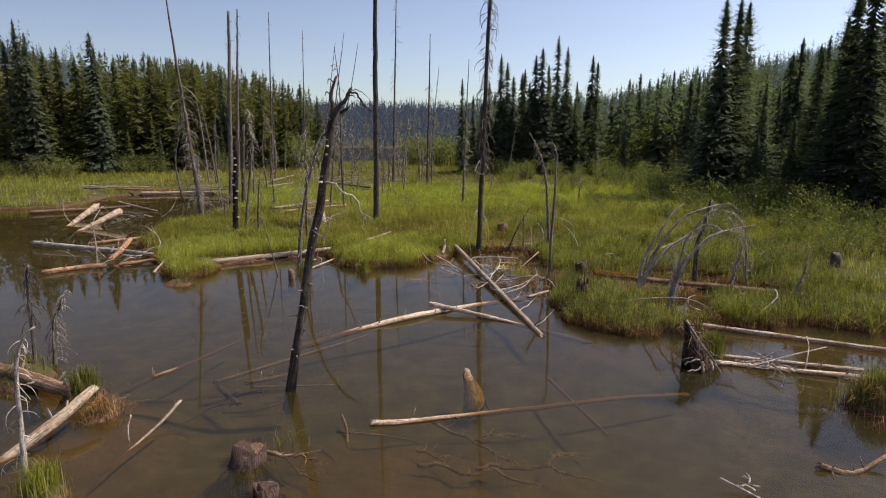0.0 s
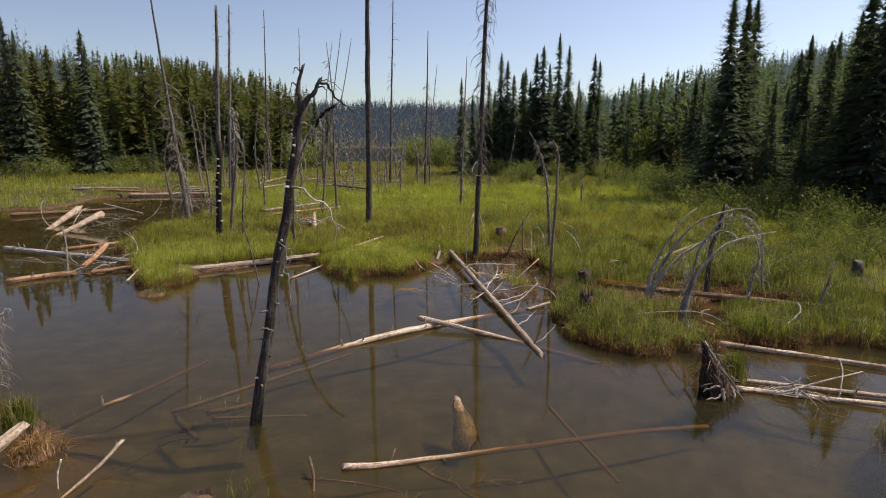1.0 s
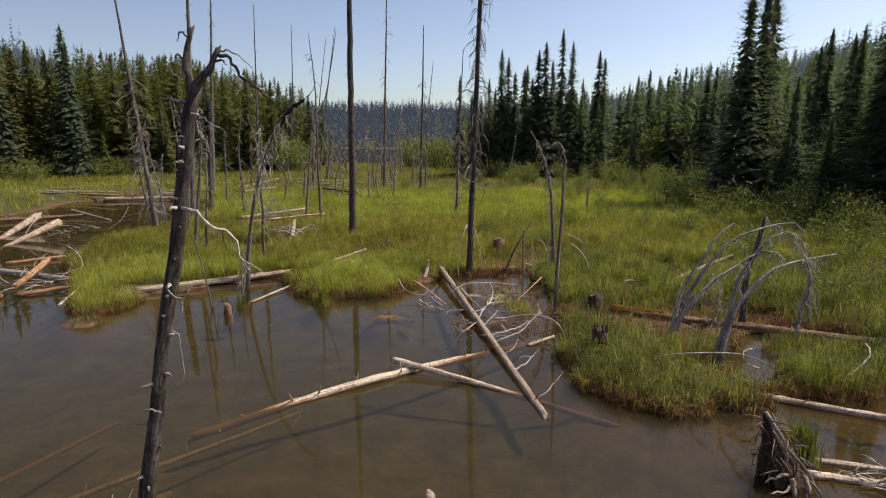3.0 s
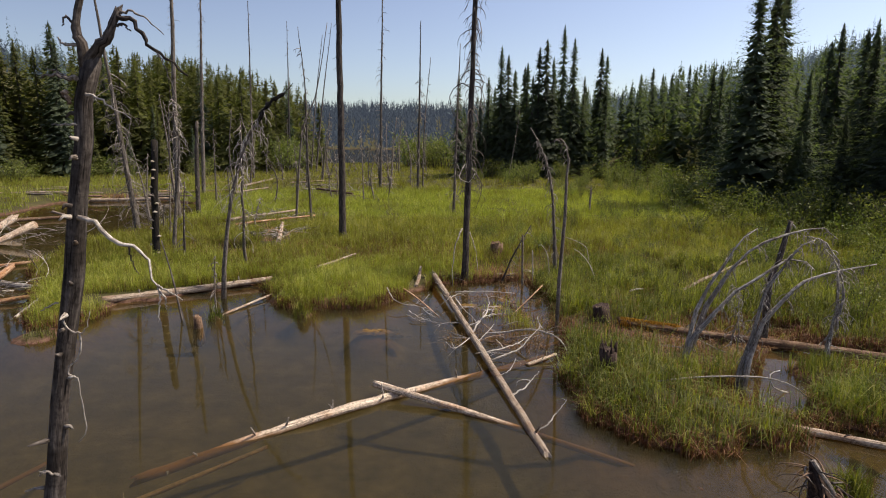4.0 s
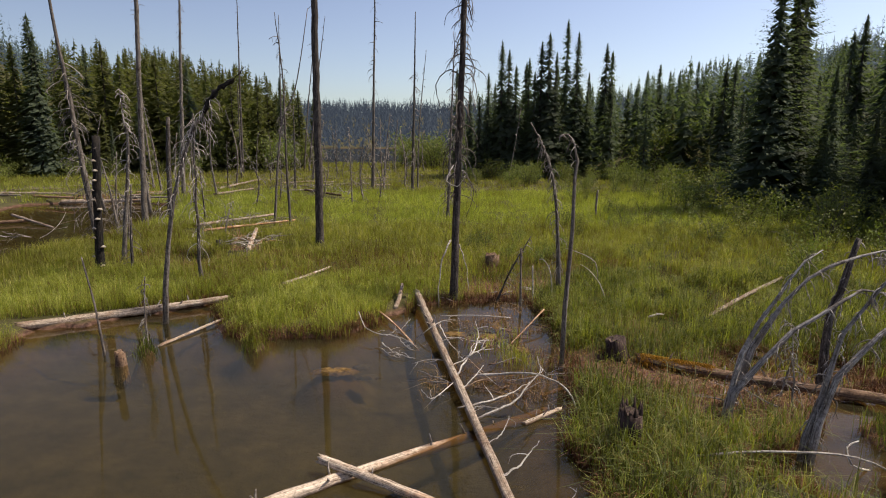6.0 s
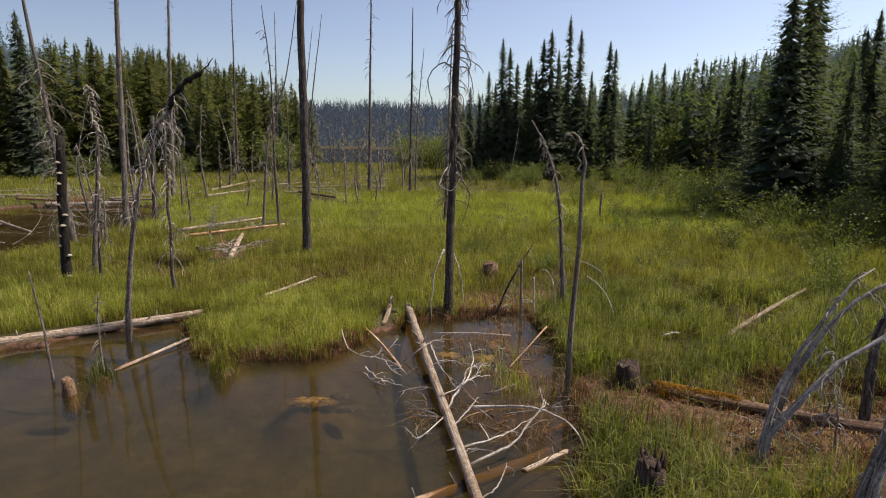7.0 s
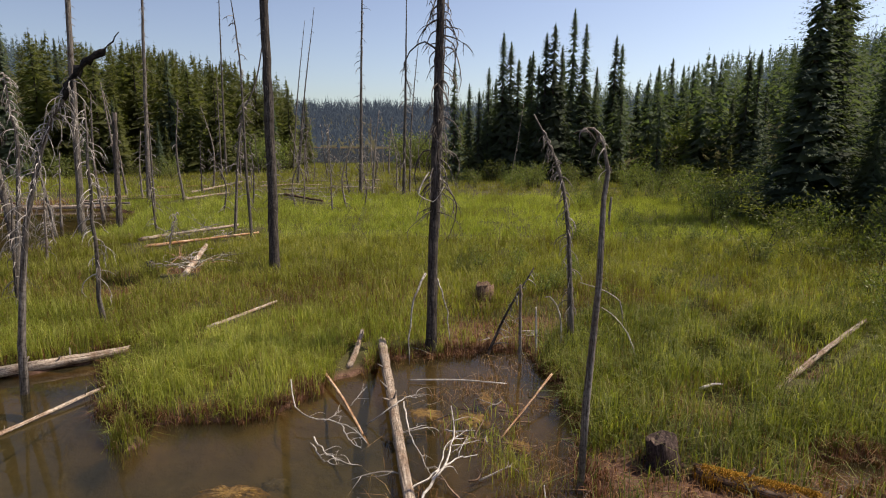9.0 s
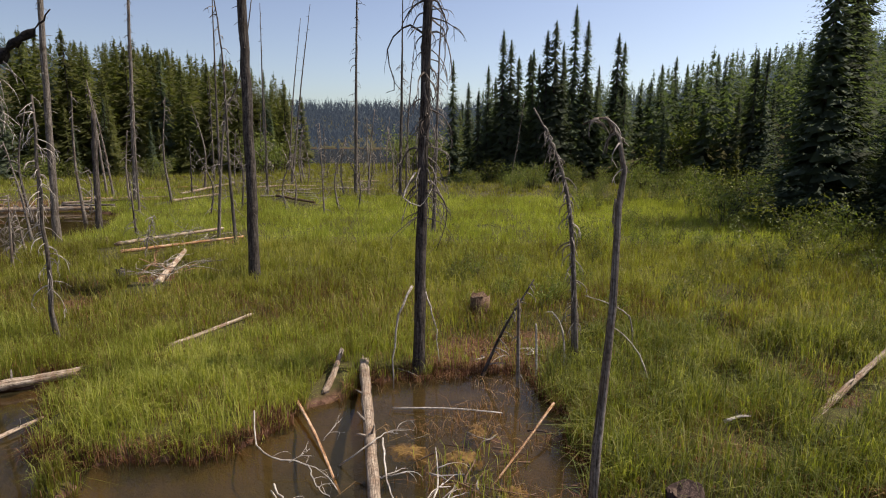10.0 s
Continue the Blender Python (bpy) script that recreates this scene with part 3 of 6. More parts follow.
def on_meadow(x, y, mud_keep=0.06, shore=0.02, thin=0.1):
    d = shore_distance(x, y)
    for mx, my, mr, mh in MOUNDS:
        if mh > 0.1:
            d = np.maximum(d, mr * 0.75 - np.hypot(x - mx, y - my))
    for x1, y1, x2, y2, rad in CLEAR:
        t = np.clip(((x - x1) * (x2 - x1) + (y - y1) * (y2 - y1)) / ((x2 - x1) ** 2 + (y2 - y1) ** 2), 0, 1)
        d = np.where(np.hypot(x - x1 - t * (x2 - x1), y - y1 - t * (y2 - y1)) < rad, -1, d)
    g = np.random.default_rng(12)
    bank = (x > 2.9) & (x < 10) & (y < 16.8 + 0.6 * waves(x, y, 0.9))
    d = np.where(bank & (g.random(len(x)) > thin), -1, d)
    tussocks = (x > 4.2) & (x < 11) & (y < 20.6 + 0.8 * waves(x, y, 0.9)) & ~bank
    d = np.where(tussocks & (g.random(len(x)) > np.maximum(thin, 0.5)), -1, d)
    keep = (d > shore) & (x > edge(LEFT_EDGE, y) - 1.5) & (x < edge(RIGHT_EDGE, y) + 2.5)
    g = np.random.default_rng(11)
    bare = np.zeros(len(x))
    for mx, my, mr in MUD:
        bare = np.maximum(bare, np.exp(-(((x - mx) ** 2 + (y - my) ** 2) / (mr * mr)) ** 2))
    return keep & (g.random(len(x)) > bare * (1 - mud_keep)) & (g.random(len(x)) < 0.72 + 0.4 * waves(x, y, 0.8, 5))


def meadow(name, label, n, box, tall, wide, mat, seed, clump, lean=0.45, shore=0.02, thin=0.08, short=False):
    x, y, away, size = scatter(n, box, seed, clump)
    k = on_meadow(x, y, shore=shore, thin=thin)
    x, y, away, size = x[k], y[k], away[k], size[k]
    g = np.random.default_rng(seed + 1)
    t = tall * (0.88 + 0.2 * waves(x, y, 1.7, 1) + 0.24 * waves(x, y, 0.42, 4)) * g.uniform(0.8, 1.15, len(x)) * size
    o = sedge(name, x, y, height(x, y), t, wide, mat, lean, seed + 2, away, short)
    return tagged(o, label, "grass", kind="stuff")


meadow("sedge_grass", "dense bright green sedge at the pond's edge", 300000, (-9, 10, 10.5, 21), 0.41, 0.0075, GRASS, 21, 0.06, 0.75, -0.05)
meadow("sedge_undergrowth", "short fine sedge and moss between the taller blades", 330000, (-9, 11, 10.5, 21), 0.2, 0.010, GRASS, 31, 0.05, 0.7, -0.02, 0.25, True)
meadow("rush_grass", "dark green sedge mixed with brown litter on the muddy bank", 110000, (2.6, 11, 10.5, 21.4), 0.45, 0.011, DARK_SEDGE, 30, 0.08, 0.95, -0.05, 0.6)
meadow("sedge_grass", "green sedge on the point beside the channel", 26000, (-14, -9, 15, 24), 0.46, 0.012, GRASS, 29, 0.07, 0.5, -0.03)
meadow("sedge_grass", "tall green sedge across the bog meadow", 105000, (-15, 17, 21, 29), 0.42, 0.0115, GRASS, 22, 0.08, 0.8)
meadow("sedge_undergrowth", "short fine sedge filling the bog meadow", 150000, (-15, 17, 21, 29), 0.24, 0.014, GRASS, 32, 0.08, 0.7, short=True)
meadow("sedge_grass", "fine green sedge further out on the bog meadow", 170000, (-16, 20, 29, 43), 0.38, 0.019, GRASS, 33, 0.09, 0.7, short=True)
meadow("sedge_grass", "far green sedge meadow below the woods", 140000, (-34, 22, 43, 96), 0.42, 0.036, GRASS, 23, 0.14, 0.8, short=True)
meadow("sedge_grass", "green sedge on the far bank of the channel", 40000, (-46, -15, 28, 50), 0.5, 0.03, GRASS, 24, 0.12, short=True)
meadow("sedge_grass", "green sedge under the willow scrub", 26000, (9, 24, 9, 22), 0.36, 0.013, GRASS, 25, 0.1, 0.8)
meadow("rush_grass", "dark green sedge under the willow scrub", 26000, (9, 24, 9, 24), 0.36, 0.013, DARK_SEDGE, 34, 0.1, 0.8)
meadow("dead_grass", "matted straw-coloured dead sedge among the green", 95000, (-9, 11, 10.5, 24), 0.22, 0.010, STRAW, 26, 0.12, 0.8, -0.06, 0.9)
g1 = np.random.default_rng(27)
gx, gy = [], []
for ring in (POND[:42], POOL, BACKPOOL, [(-4.2, 16.6), (-4.0, 16.4)]):
    for (x1, y1), (x2, y2) in zip(ring, ring[1:]):
        m = int(1150 * math.hypot(x2 - x1, y2 - y1))
        q = g1.random(m)
        gx.append(x1 + (x2 - x1) * q + g1.uniform(-0.38, 0.38, m))
        gy.append(y1 + (y2 - y1) * q + g1.uniform(-0.38, 0.38, m))
gx, gy = np.concatenate(gx), np.concatenate(gy)
d = shore_distance(gx, gy)
keep = (d > -0.10) & (d < 0.13)
for x1, y1, x2, y2, rad in CLEAR:
    t = np.clip(((gx - x1) * (x2 - x1) + (gy - y1) * (y2 - y1)) / ((x2 - x1) ** 2 + (y2 - y1) ** 2), 0, 1)
    keep &= np.hypot(gx - x1 - t * (x2 - x1), gy - y1 - t * (y2 - y1)) > rad
tagged(sedge("shore_thatch", gx[keep], gy[keep], np.maximum(height(gx[keep], gy[keep]), -0.03), 0.2, 0.010, STRAW, 0.85, 5), "brown dead sedge hanging over the water's edge", "grass", kind="stuff")

gx, gy, away, size = scatter(2000, (0.9, 3.3, 14.6, 20.2), 28, 0.16)
keep = (shore_distance(gx, gy) < 0.05) & (waves(gx, gy, 0.5) > -0.15)
tagged(sedge("drowned_sedge", gx[keep], gy[keep], np.full(keep.sum(), -0.02), np.full(keep.sum(), 0.16), 0.009, STRAW, 2.2, 6), "drowned brown sedge litter floating in the shallow inlet", "grass", kind="stuff")


# chips, needles and dead stalks strewn on the bare mud
gx, gy = [], []
for mx, my, mr in MUD:
    gx.append(g1.normal(mx, mr * 0.7, int(900 * mr * mr)))
    gy.append(g1.normal(my, mr * 0.7, int(900 * mr * mr)))
gx, gy = np.concatenate(gx), np.concatenate(gy)
keep = (height(gx, gy) > 0.0) & (height(gx, gy) < 0.12)
tagged(sedge("mud_litter", gx[keep], gy[keep], height(gx[keep], gy[keep]) + 0.02, np.full(keep.sum(), 0.07), 0.012, STRAW, 2.6, 8), "brown chips and dead stalks strewn on bare mud", "litter", kind="stuff")


def tuft(x, y, r, n, tall, label, mat=None, seed=1, lean=0.4):
    g = np.random.default_rng(seed)
    px, py = g.normal(x, r * 0.5, n), g.normal(y, r * 0.5, n)
    return tagged(sedge("grass_tuft", px, py, np.maximum(height(px, py), -0.1), np.full(n, tall), 0.010, mat or GRASS, lean, seed), label, "grass tuft", kind="stuff")


tuft(-5.55, 8.3, 0.25, 260, 0.33, "green grass tuft on a log end in the pond", DARK_SEDGE, seed=31)
tuft(-4.95, 7.75, 0.3, 300, 0.22, "straw-brown grass root mat on the pond log", STRAW, 32, 1.2)
tuft(-6.9, 8.9, 0.5, 160, 0.26, "green grass on the rotten log's mound", seed=33)
tuft(-4.45, 5.75, 0.25, 220, 0.32, "green grass tuft in shallow pond water", seed=34)
tuft(6.75, 8.15, 0.5, 700, 0.42, "green sedge hummock standing in the pond", DARK_SEDGE, seed=35)
tuft(6.6, 8.1, 0.5, 350, 0.28, "straw-coloured skirt of the sedge hummock", STRAW, 36, 1.2)
tuft(-2.35, 16.75, 0.16, 120, 0.32, "small green sedge tuft off the shore", seed=37)
tuft(5.02, 10.1, 0.24, 420, 0.4, "green grass tuft on the upturned root", DARK_SEDGE, seed=38)
tuft(-4.2, 16.5, 0.2, 130, 0.3, "green sedge round the foot of a drowned sapling", DARK_SEDGE, seed=46)
tuft(-2.05, 7.0, 0.3, 26, 0.3, "thin green reeds rising from shallow water", seed=39)
tuft(-2.4, 6.55, 0.2, 20, 0.25, "thin green reeds beside the sunken stump", seed=40)
tuft(2.1, 17.2, 0.6, 150, 0.3, "thin green reeds in the shallow inlet", seed=41)
tuft(2.45, 16.3, 0.45, 220, 0.28, "green reeds at the inlet's edge", seed=42)
tuft(6.55, 12.45, 0.4, 420, 0.4, "green sedge around the half-sunk log", DARK_SEDGE, seed=43)
tuft(7.1, 13.75, 0.4, 420, 0.42, "green sedge islet in the side pool", DARK_SEDGE, seed=44)


# ---- living conifers ----
def needles(seed, h, r, levels, per, sprays, spray, start=0.06, power=0.85, sag=0.25, gap=0.0, core=0.5, tip=0.05, loose=0.5, rise=0.32):
    """The crown of a conifer: whorls of sagging boughs, each a spine set with pointed sprays. Arrays of vertices and triangles."""
    g = np.random.default_rng(seed)
    vs = []
    lean = g.uniform(0, 6.28)
    rows = [min(max((lv + g.uniform(-0.35, 0.35)) / levels, 0) ** 0.85, 0.99) for lv in range(levels)] + list(np.linspace(0.84, 0.995, max(2, levels // 4)))
    sag0 = sag
    for s in rows:
        # the top boughs still reach up, the lower ones hang
        sag = sag0 - 1.1 * max(0.0, s - 0.55)
        z0 = h * (start + (1 - start) * s)
        reach = r * ((1 - s) ** power + tip * (1 - s) ** 0.3) * g.uniform(0.8, 1.1)
        for k in range(per):
            if g.random() < gap:
                continue
            an, z = g.uniform(0, 2 * np.pi), z0 + g.uniform(-loose, loose) * h / levels
            ln = reach * g.uniform(0.68, 1.12) * (1 + 0.12 * np.cos(an - lean))
            m = max(2 if sprays else 0, int(sprays * (0.3 + 0.7 * ln / r)))
            q = 0.12 + 0.88 * (np.arange(m) + g.random(m)) / m
            px, drop = ln * q, -sag * ln * q + rise * ln * q * q * g.uniform(0.1, 1.0)
            ca, sa = np.cos(an), np.sin(an)
            a2 = an + np.where(np.arange(m) % 2, 1, -1) * g.uniform(0.35, 1.1, m) * (1 - 0.6 * q)
            sl = spray * g.uniform(0.6, 1.25, m) * (0.6 + 0.55 * (1 - q)) * (0.26 + 0.78 * ln / r)
            bx, by, bz = ca * px, sa * px, z + drop
            tx, ty, tz = bx + np.cos(a2) * sl, by + np.sin(a2) * sl, bz - sl * g.uniform(-0.15, 0.6, m)
            w = sl * g.uniform(0.16, 0.3, m)
            roll = g.uniform(-0.9, 0.9, m)
            nx, ny, nz = -np.sin(a2) * w * np.cos(roll), np.cos(a2) * w * np.cos(roll), w * np.sin(roll)
            vs.append(np.stack([np.stack([bx - nx, by - ny, bz - nz], -1), np.stack([bx + nx, by + ny, bz + nz], -1), np.stack([tx, ty, tz], -1)], 1).reshape(-1, 3))
            if core:
                # the dense inner part of the bough, hanging a little
                e, ww = ln * 0.72 * core / 0.5, ln * 0.2 * core / 0.5
                vs.append(np.array([(0, 0, z + 0.02 * h), (ca * e - sa * ww, sa * e + ca * ww, z - sag * e - 0.3 * ww), (ca * e * 1.1 + sa * ww, sa * e * 1.1 - ca * ww, z - sag * e - 0.8 * ww)]))
    vs.append(np.array([(-0.006 * h, 0, h * 0.93), (0.006 * h, 0, h * 0.93), (0, 0, h * 1.01), (0, -0.006 * h, h * 0.93), (0, 0.006 * h, h * 0.93), (0, 0, h * 1.01)]))
    v = np.concatenate(vs)
    return v, np.arange(len(v)).reshape(-1, 3)


def conifer(seed, h, r, levels, per, sprays, spray, mat, label, start=0.05, power=0.85, sag=0.25, gap=0.0, group="conifers", core=0.5, tip=0.05, loose=0.5, rise=0.32):
    root = thing("conifer", (0, 0, 0), label, "conifer tree", group)
    Build().tube([(0, 0, -0.4), (0, 0, h * 0.3), (0, 0, h * 0.7), (0, 0, h * 0.99)], [h * 0.016, h * 0.012, h * 0.006, 0.02], 7, 0.04, seed).ob("trunk", DARKBARK, root)
    v, f = needles(seed, h, r, levels, per, sprays, spray, start, power, sag, gap, core, tip, loose, rise)
    bulk("crown", v, f, mat, root)
    return root


def put(root, x, y, h, h0, seed, first):
    z = float(height(np.array([float(x)]), np.array([float(y)]))[0])
    s = (h - z) / h0
    m = pose(x, y, z, 0, 0, (seed * 137) % 360)
    if first:
        root.matrix_basis = m
        root.scale = (s, s, s)
        return root
    o = copy_thing(root, m)
    o.scale = (s, s, s)
    return o


used = set()


def plant(kinds, spots):
    """Trees at (x, y, height of the top); the kinds take turns."""
    for k, (x, y, top) in enumerate(spots):
        root, h0 = kinds[k % len(kinds) if k < len(kinds) else (k * 7 + int(x * 3)) % len(kinds)]
        put(root, x, y, top, h0, k + int(y), root.name not in used)
        used.add(root.name)


near_firs = [(conifer(50 + i, 11.0, 2.85 + 0.15 * i, 50, 19, 17, 0.25, FIR, "tall dark green subalpine fir, narrow dense spire", 0.02, 1.0, 0.22, core=0.3, tip=0.1, loose=0.25, rise=0.36), 11.0) for i in range(3)]
# the three at y 17 to 23 are out of view, added to shade the scrub
plant(near_firs, [(15.8, 34.0, 11.7), (16.9, 34.6, 11.7), (18.1, 36.0, 11.8), (19.8, 29.0, 11.6), (20.4, 30.5, 10.0), (19.5, 27.5, 11.9), (18.0, 33.0, 7.0), (16.4, 35.6, 8.2),
                  (21.6, 29.5, 11.0), (20.6, 32.5, 8.5), (22.0, 26.0, 10.5), (22.0, 23.0, 11.0), (23.0, 20.0, 10.0), (24.5, 17.0, 11.0), (18.6, 31.0, 5.0), (17.4, 32.2, 4.2)])
spires = [(conifer(60 + i, 11.0, 1.55 + 0.22 * i, 48, 9, 8, 0.33, FIR, "dark green fir with a slender pointed crown at the meadow's edge", 0.03, 0.8, 0.25, core=0.4, tip=0.1, loose=0.3), 11.0) for i in range(4)]
plant(spires, [(1.7, 54.0, 9.0), (5.4, 56.0, 11.4), (6.0, 56.0, 10.7), (6.6, 56.0, 9.5), (7.7, 58.0, 10.0), (7.8, 57.0, 10.2), (2.9, 58.0, 7.8), (8.5, 55.0, 11.2), (9.1, 55.0, 11.9), (9.7, 55.0, 10.4), (8.0, 55.0, 8.9)])
plant(spires, [(10.7, 56.0, 13.1), (11.6, 56.0, 12.1), (15.0, 60.0, 11.9), (15.6, 60.3, 11.3), (4.4, 57.0, 9.0), (3.6, 55.5, 7.0), (12.5, 58.0, 8.0), (13.3, 59.0, 9.3), (10.2, 57.0, 9.5), (5.0, 57.5, 8.2), (19.8, 46.0, 8.8), (19.2, 46.0, 8.4)])
plant(spires, [(15.1, 66.0, 9.0), (18.9, 66.0, 8.7), (19.8, 66.0, 9.1), (20.7, 66.0, 10.3), (21.2, 64.0, 10.7), (22.2, 64.0, 10.1), (23.1, 64.0, 10.1), (24.8, 64.0, 11.0), (25.5, 64.0, 10.8), (25.1, 42.0, 10.8), (24.5, 42.0, 9.8), (24.4, 38.0, 10.3), (23.9, 38.0, 9.8)])
plant(spires, [(-35.0, 49.0, 12.9), (-34.2, 49.0, 11.9), (-36.0, 49.0, 11.2), (-30.7, 52.0, 12.5), (-30.4, 52.0, 11.2), (-29.1, 56.0, 10.8), (-22.5, 60.0, 10.2), (-16.5, 68.0, 9.6)])
pines = [(conifer(70 + i, 10.0, 2.0 + 0.2 * i, 38, 10, 7, 0.4, PINE, "olive green pine with a soft uneven crown in the hillside woods", 0.04, 0.78, 0.05, 0.05, core=0.45, tip=0.03), 10.0) for i in range(4)]
plant(pines, [(-33.7, 52.0, 11.2), (-32.2, 52.0, 10.5), (-34.9, 52.0, 10.7), (-31.0, 56.0, 10.8), (-27.7, 56.0, 11.1), (-26.3, 56.0, 10.0), (-25.3, 60.0, 10.6), (-20.8, 60.0, 9.4), (-18.6, 60.0, 9.4), (-16.9, 62.0, 9.2), (-17.8, 68.0, 9.6), (-14.6, 68.0, 8.3), (-14.0, 72.0, 7.6), (19.5, 53.0, 4.8), (21.5, 50.0, 4.4), (16.5, 55.0, 4.2), (14.2, 54.0, 3.6), (23.0, 48.0, 4.0), (17.6, 44.0, 3.4)])


def belt(n, table, sign, y0, y1, depth, top, seed):
    """Spots in a belt behind a wood's edge."""
    g = np.random.default_rng(seed)
    out = []
    for k in range(n):
        y = y0 + (y1 - y0) * (k + g.random()) / n
        off = depth * g.random() ** 1.3
        x = float(edge(table, y)) + sign * (0.3 + off)
        z = float(height(np.array([x]), np.array([y]))[0])
        out.append((round(x, 2), round(y, 2), z + top * g.uniform(0.55, 1.08)))
    return out


plant(pines + spires[:2], belt(90, LEFT_EDGE, -1, 40, 84, 8, 6.2, 81))
plant(spires + pines[:1], belt(54, RIGHT_EDGE, 1, 36, 84, 12, 6.4, 82))


def woods(name, label, n, box, mat, seed, keep, tall, templates):
    """Woods nobody could count: one mesh of many small conifers."""
    g = np.random.default_rng(seed)
    x, y = g.uniform(box[0], box[1], n), g.uniform(box[2], box[3], n)
    k = keep(x, y)
    x, y = x[k], y[k]
    z, s, an, pick = height(x, y), tall(x, y) * (0.78 + 0.3 * g.random(len(x))), g.uniform(0, 6.28, len(x)), g.integers(0, len(templates), len(x))
    vs, fs, at = [], [], 0
    for t, (tv, tf) in enumerate(templates):
        i = np.where(pick == t)[0]
        c, sn = np.cos(an[i])[:, None], np.sin(an[i])[:, None]
        v = np.stack([(tv[None, :, 0] * c - tv[None, :, 1] * sn) * s[i][:, None] + x[i][:, None], (tv[None, :, 0] * sn + tv[None, :, 1] * c) * s[i][:, None] + y[i][:, None], tv[None, :, 2] * s[i][:, None] + z[i][:, None]], -1)
        vs.append(v.reshape(-1, 3))
        fs.append((tf[None] + (np.arange(len(i)) * len(tv))[:, None, None] + at).reshape(-1, tf.shape[1]))
        at += len(i) * len(tv)
    return tagged(bulk(name, np.concatenate(vs), np.concatenate(fs), mat), label, "forest", kind="stuff")


mid = [needles(90 + i, 1.0, 0.16 + 0.015 * i, 20, 5, 3, 0.065, 0.02, 0.78, 0.2, 0.0, 0.6, 0.05) for i in range(4)]
small = [needles(95 + i, 1.0, 0.13 + 0.015 * i, 11, 4, 0, 0.08, 0.01, 0.75, 0.5, 0.0, 0.85) for i in range(3)]
midpine = [needles(86 + i, 1.0, 0.18 + 0.015 * i, 20, 6, 3, 0.068, 0.03, 0.78, 0.05, 0.0, 0.55, 0.03) for i in range(4)]
tiny = [needles(98 + i, 1.0, 0.17 + 0.02 * i, 6, 3, 0, 0.09, 0.01, 0.75, 1.2, 0.0, 0.9) for i in range(3)]


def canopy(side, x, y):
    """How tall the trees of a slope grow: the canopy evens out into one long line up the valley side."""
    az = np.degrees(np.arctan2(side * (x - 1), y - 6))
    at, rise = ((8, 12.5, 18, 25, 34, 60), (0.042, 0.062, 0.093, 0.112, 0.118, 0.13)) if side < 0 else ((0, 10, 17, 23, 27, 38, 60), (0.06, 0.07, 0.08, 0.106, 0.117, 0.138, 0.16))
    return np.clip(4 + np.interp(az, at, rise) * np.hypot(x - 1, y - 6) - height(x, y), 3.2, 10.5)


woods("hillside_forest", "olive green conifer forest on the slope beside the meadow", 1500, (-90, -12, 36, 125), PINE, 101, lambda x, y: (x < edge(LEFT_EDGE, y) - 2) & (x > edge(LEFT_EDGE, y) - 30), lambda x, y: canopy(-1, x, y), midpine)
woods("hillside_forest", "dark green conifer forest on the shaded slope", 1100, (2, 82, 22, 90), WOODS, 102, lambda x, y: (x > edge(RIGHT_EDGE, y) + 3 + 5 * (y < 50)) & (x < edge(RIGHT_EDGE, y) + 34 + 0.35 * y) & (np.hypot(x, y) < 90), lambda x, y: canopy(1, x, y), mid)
woods("hillside_forest", "hazy blue-green forest on the slope behind the firs", 1200, (15, 150, 50, 190), HAZE_NEAR, 107, lambda x, y: (x > edge(RIGHT_EDGE, y) + 8) & (np.hypot(x, y) > 88) & (np.hypot(x, y) < 172), lambda x, y: np.minimum(canopy(1, x, y), 9.0), small)
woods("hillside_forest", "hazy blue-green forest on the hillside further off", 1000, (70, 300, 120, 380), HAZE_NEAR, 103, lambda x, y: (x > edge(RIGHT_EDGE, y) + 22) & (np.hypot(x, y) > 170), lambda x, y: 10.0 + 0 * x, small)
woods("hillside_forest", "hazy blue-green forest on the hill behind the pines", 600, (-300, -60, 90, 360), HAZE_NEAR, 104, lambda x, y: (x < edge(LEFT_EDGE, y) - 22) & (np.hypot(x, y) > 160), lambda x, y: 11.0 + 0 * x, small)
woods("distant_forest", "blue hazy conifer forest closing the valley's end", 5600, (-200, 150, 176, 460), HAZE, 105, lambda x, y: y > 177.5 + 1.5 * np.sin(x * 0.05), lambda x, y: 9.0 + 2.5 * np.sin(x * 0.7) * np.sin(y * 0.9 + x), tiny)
woods("lakeside_forest", "hazy conifer woods along the far lake", 800, (-90, 80, 95, 300), HAZE_NEAR, 106, lambda x, y: ((x < edge(LEFT_EDGE, y) - 1) | (x > edge(RIGHT_EDGE, y) + 1)), lambda x, y: np.minimum(canopy(-1, x, y) + (x > 0) * 3, 9.5), small)


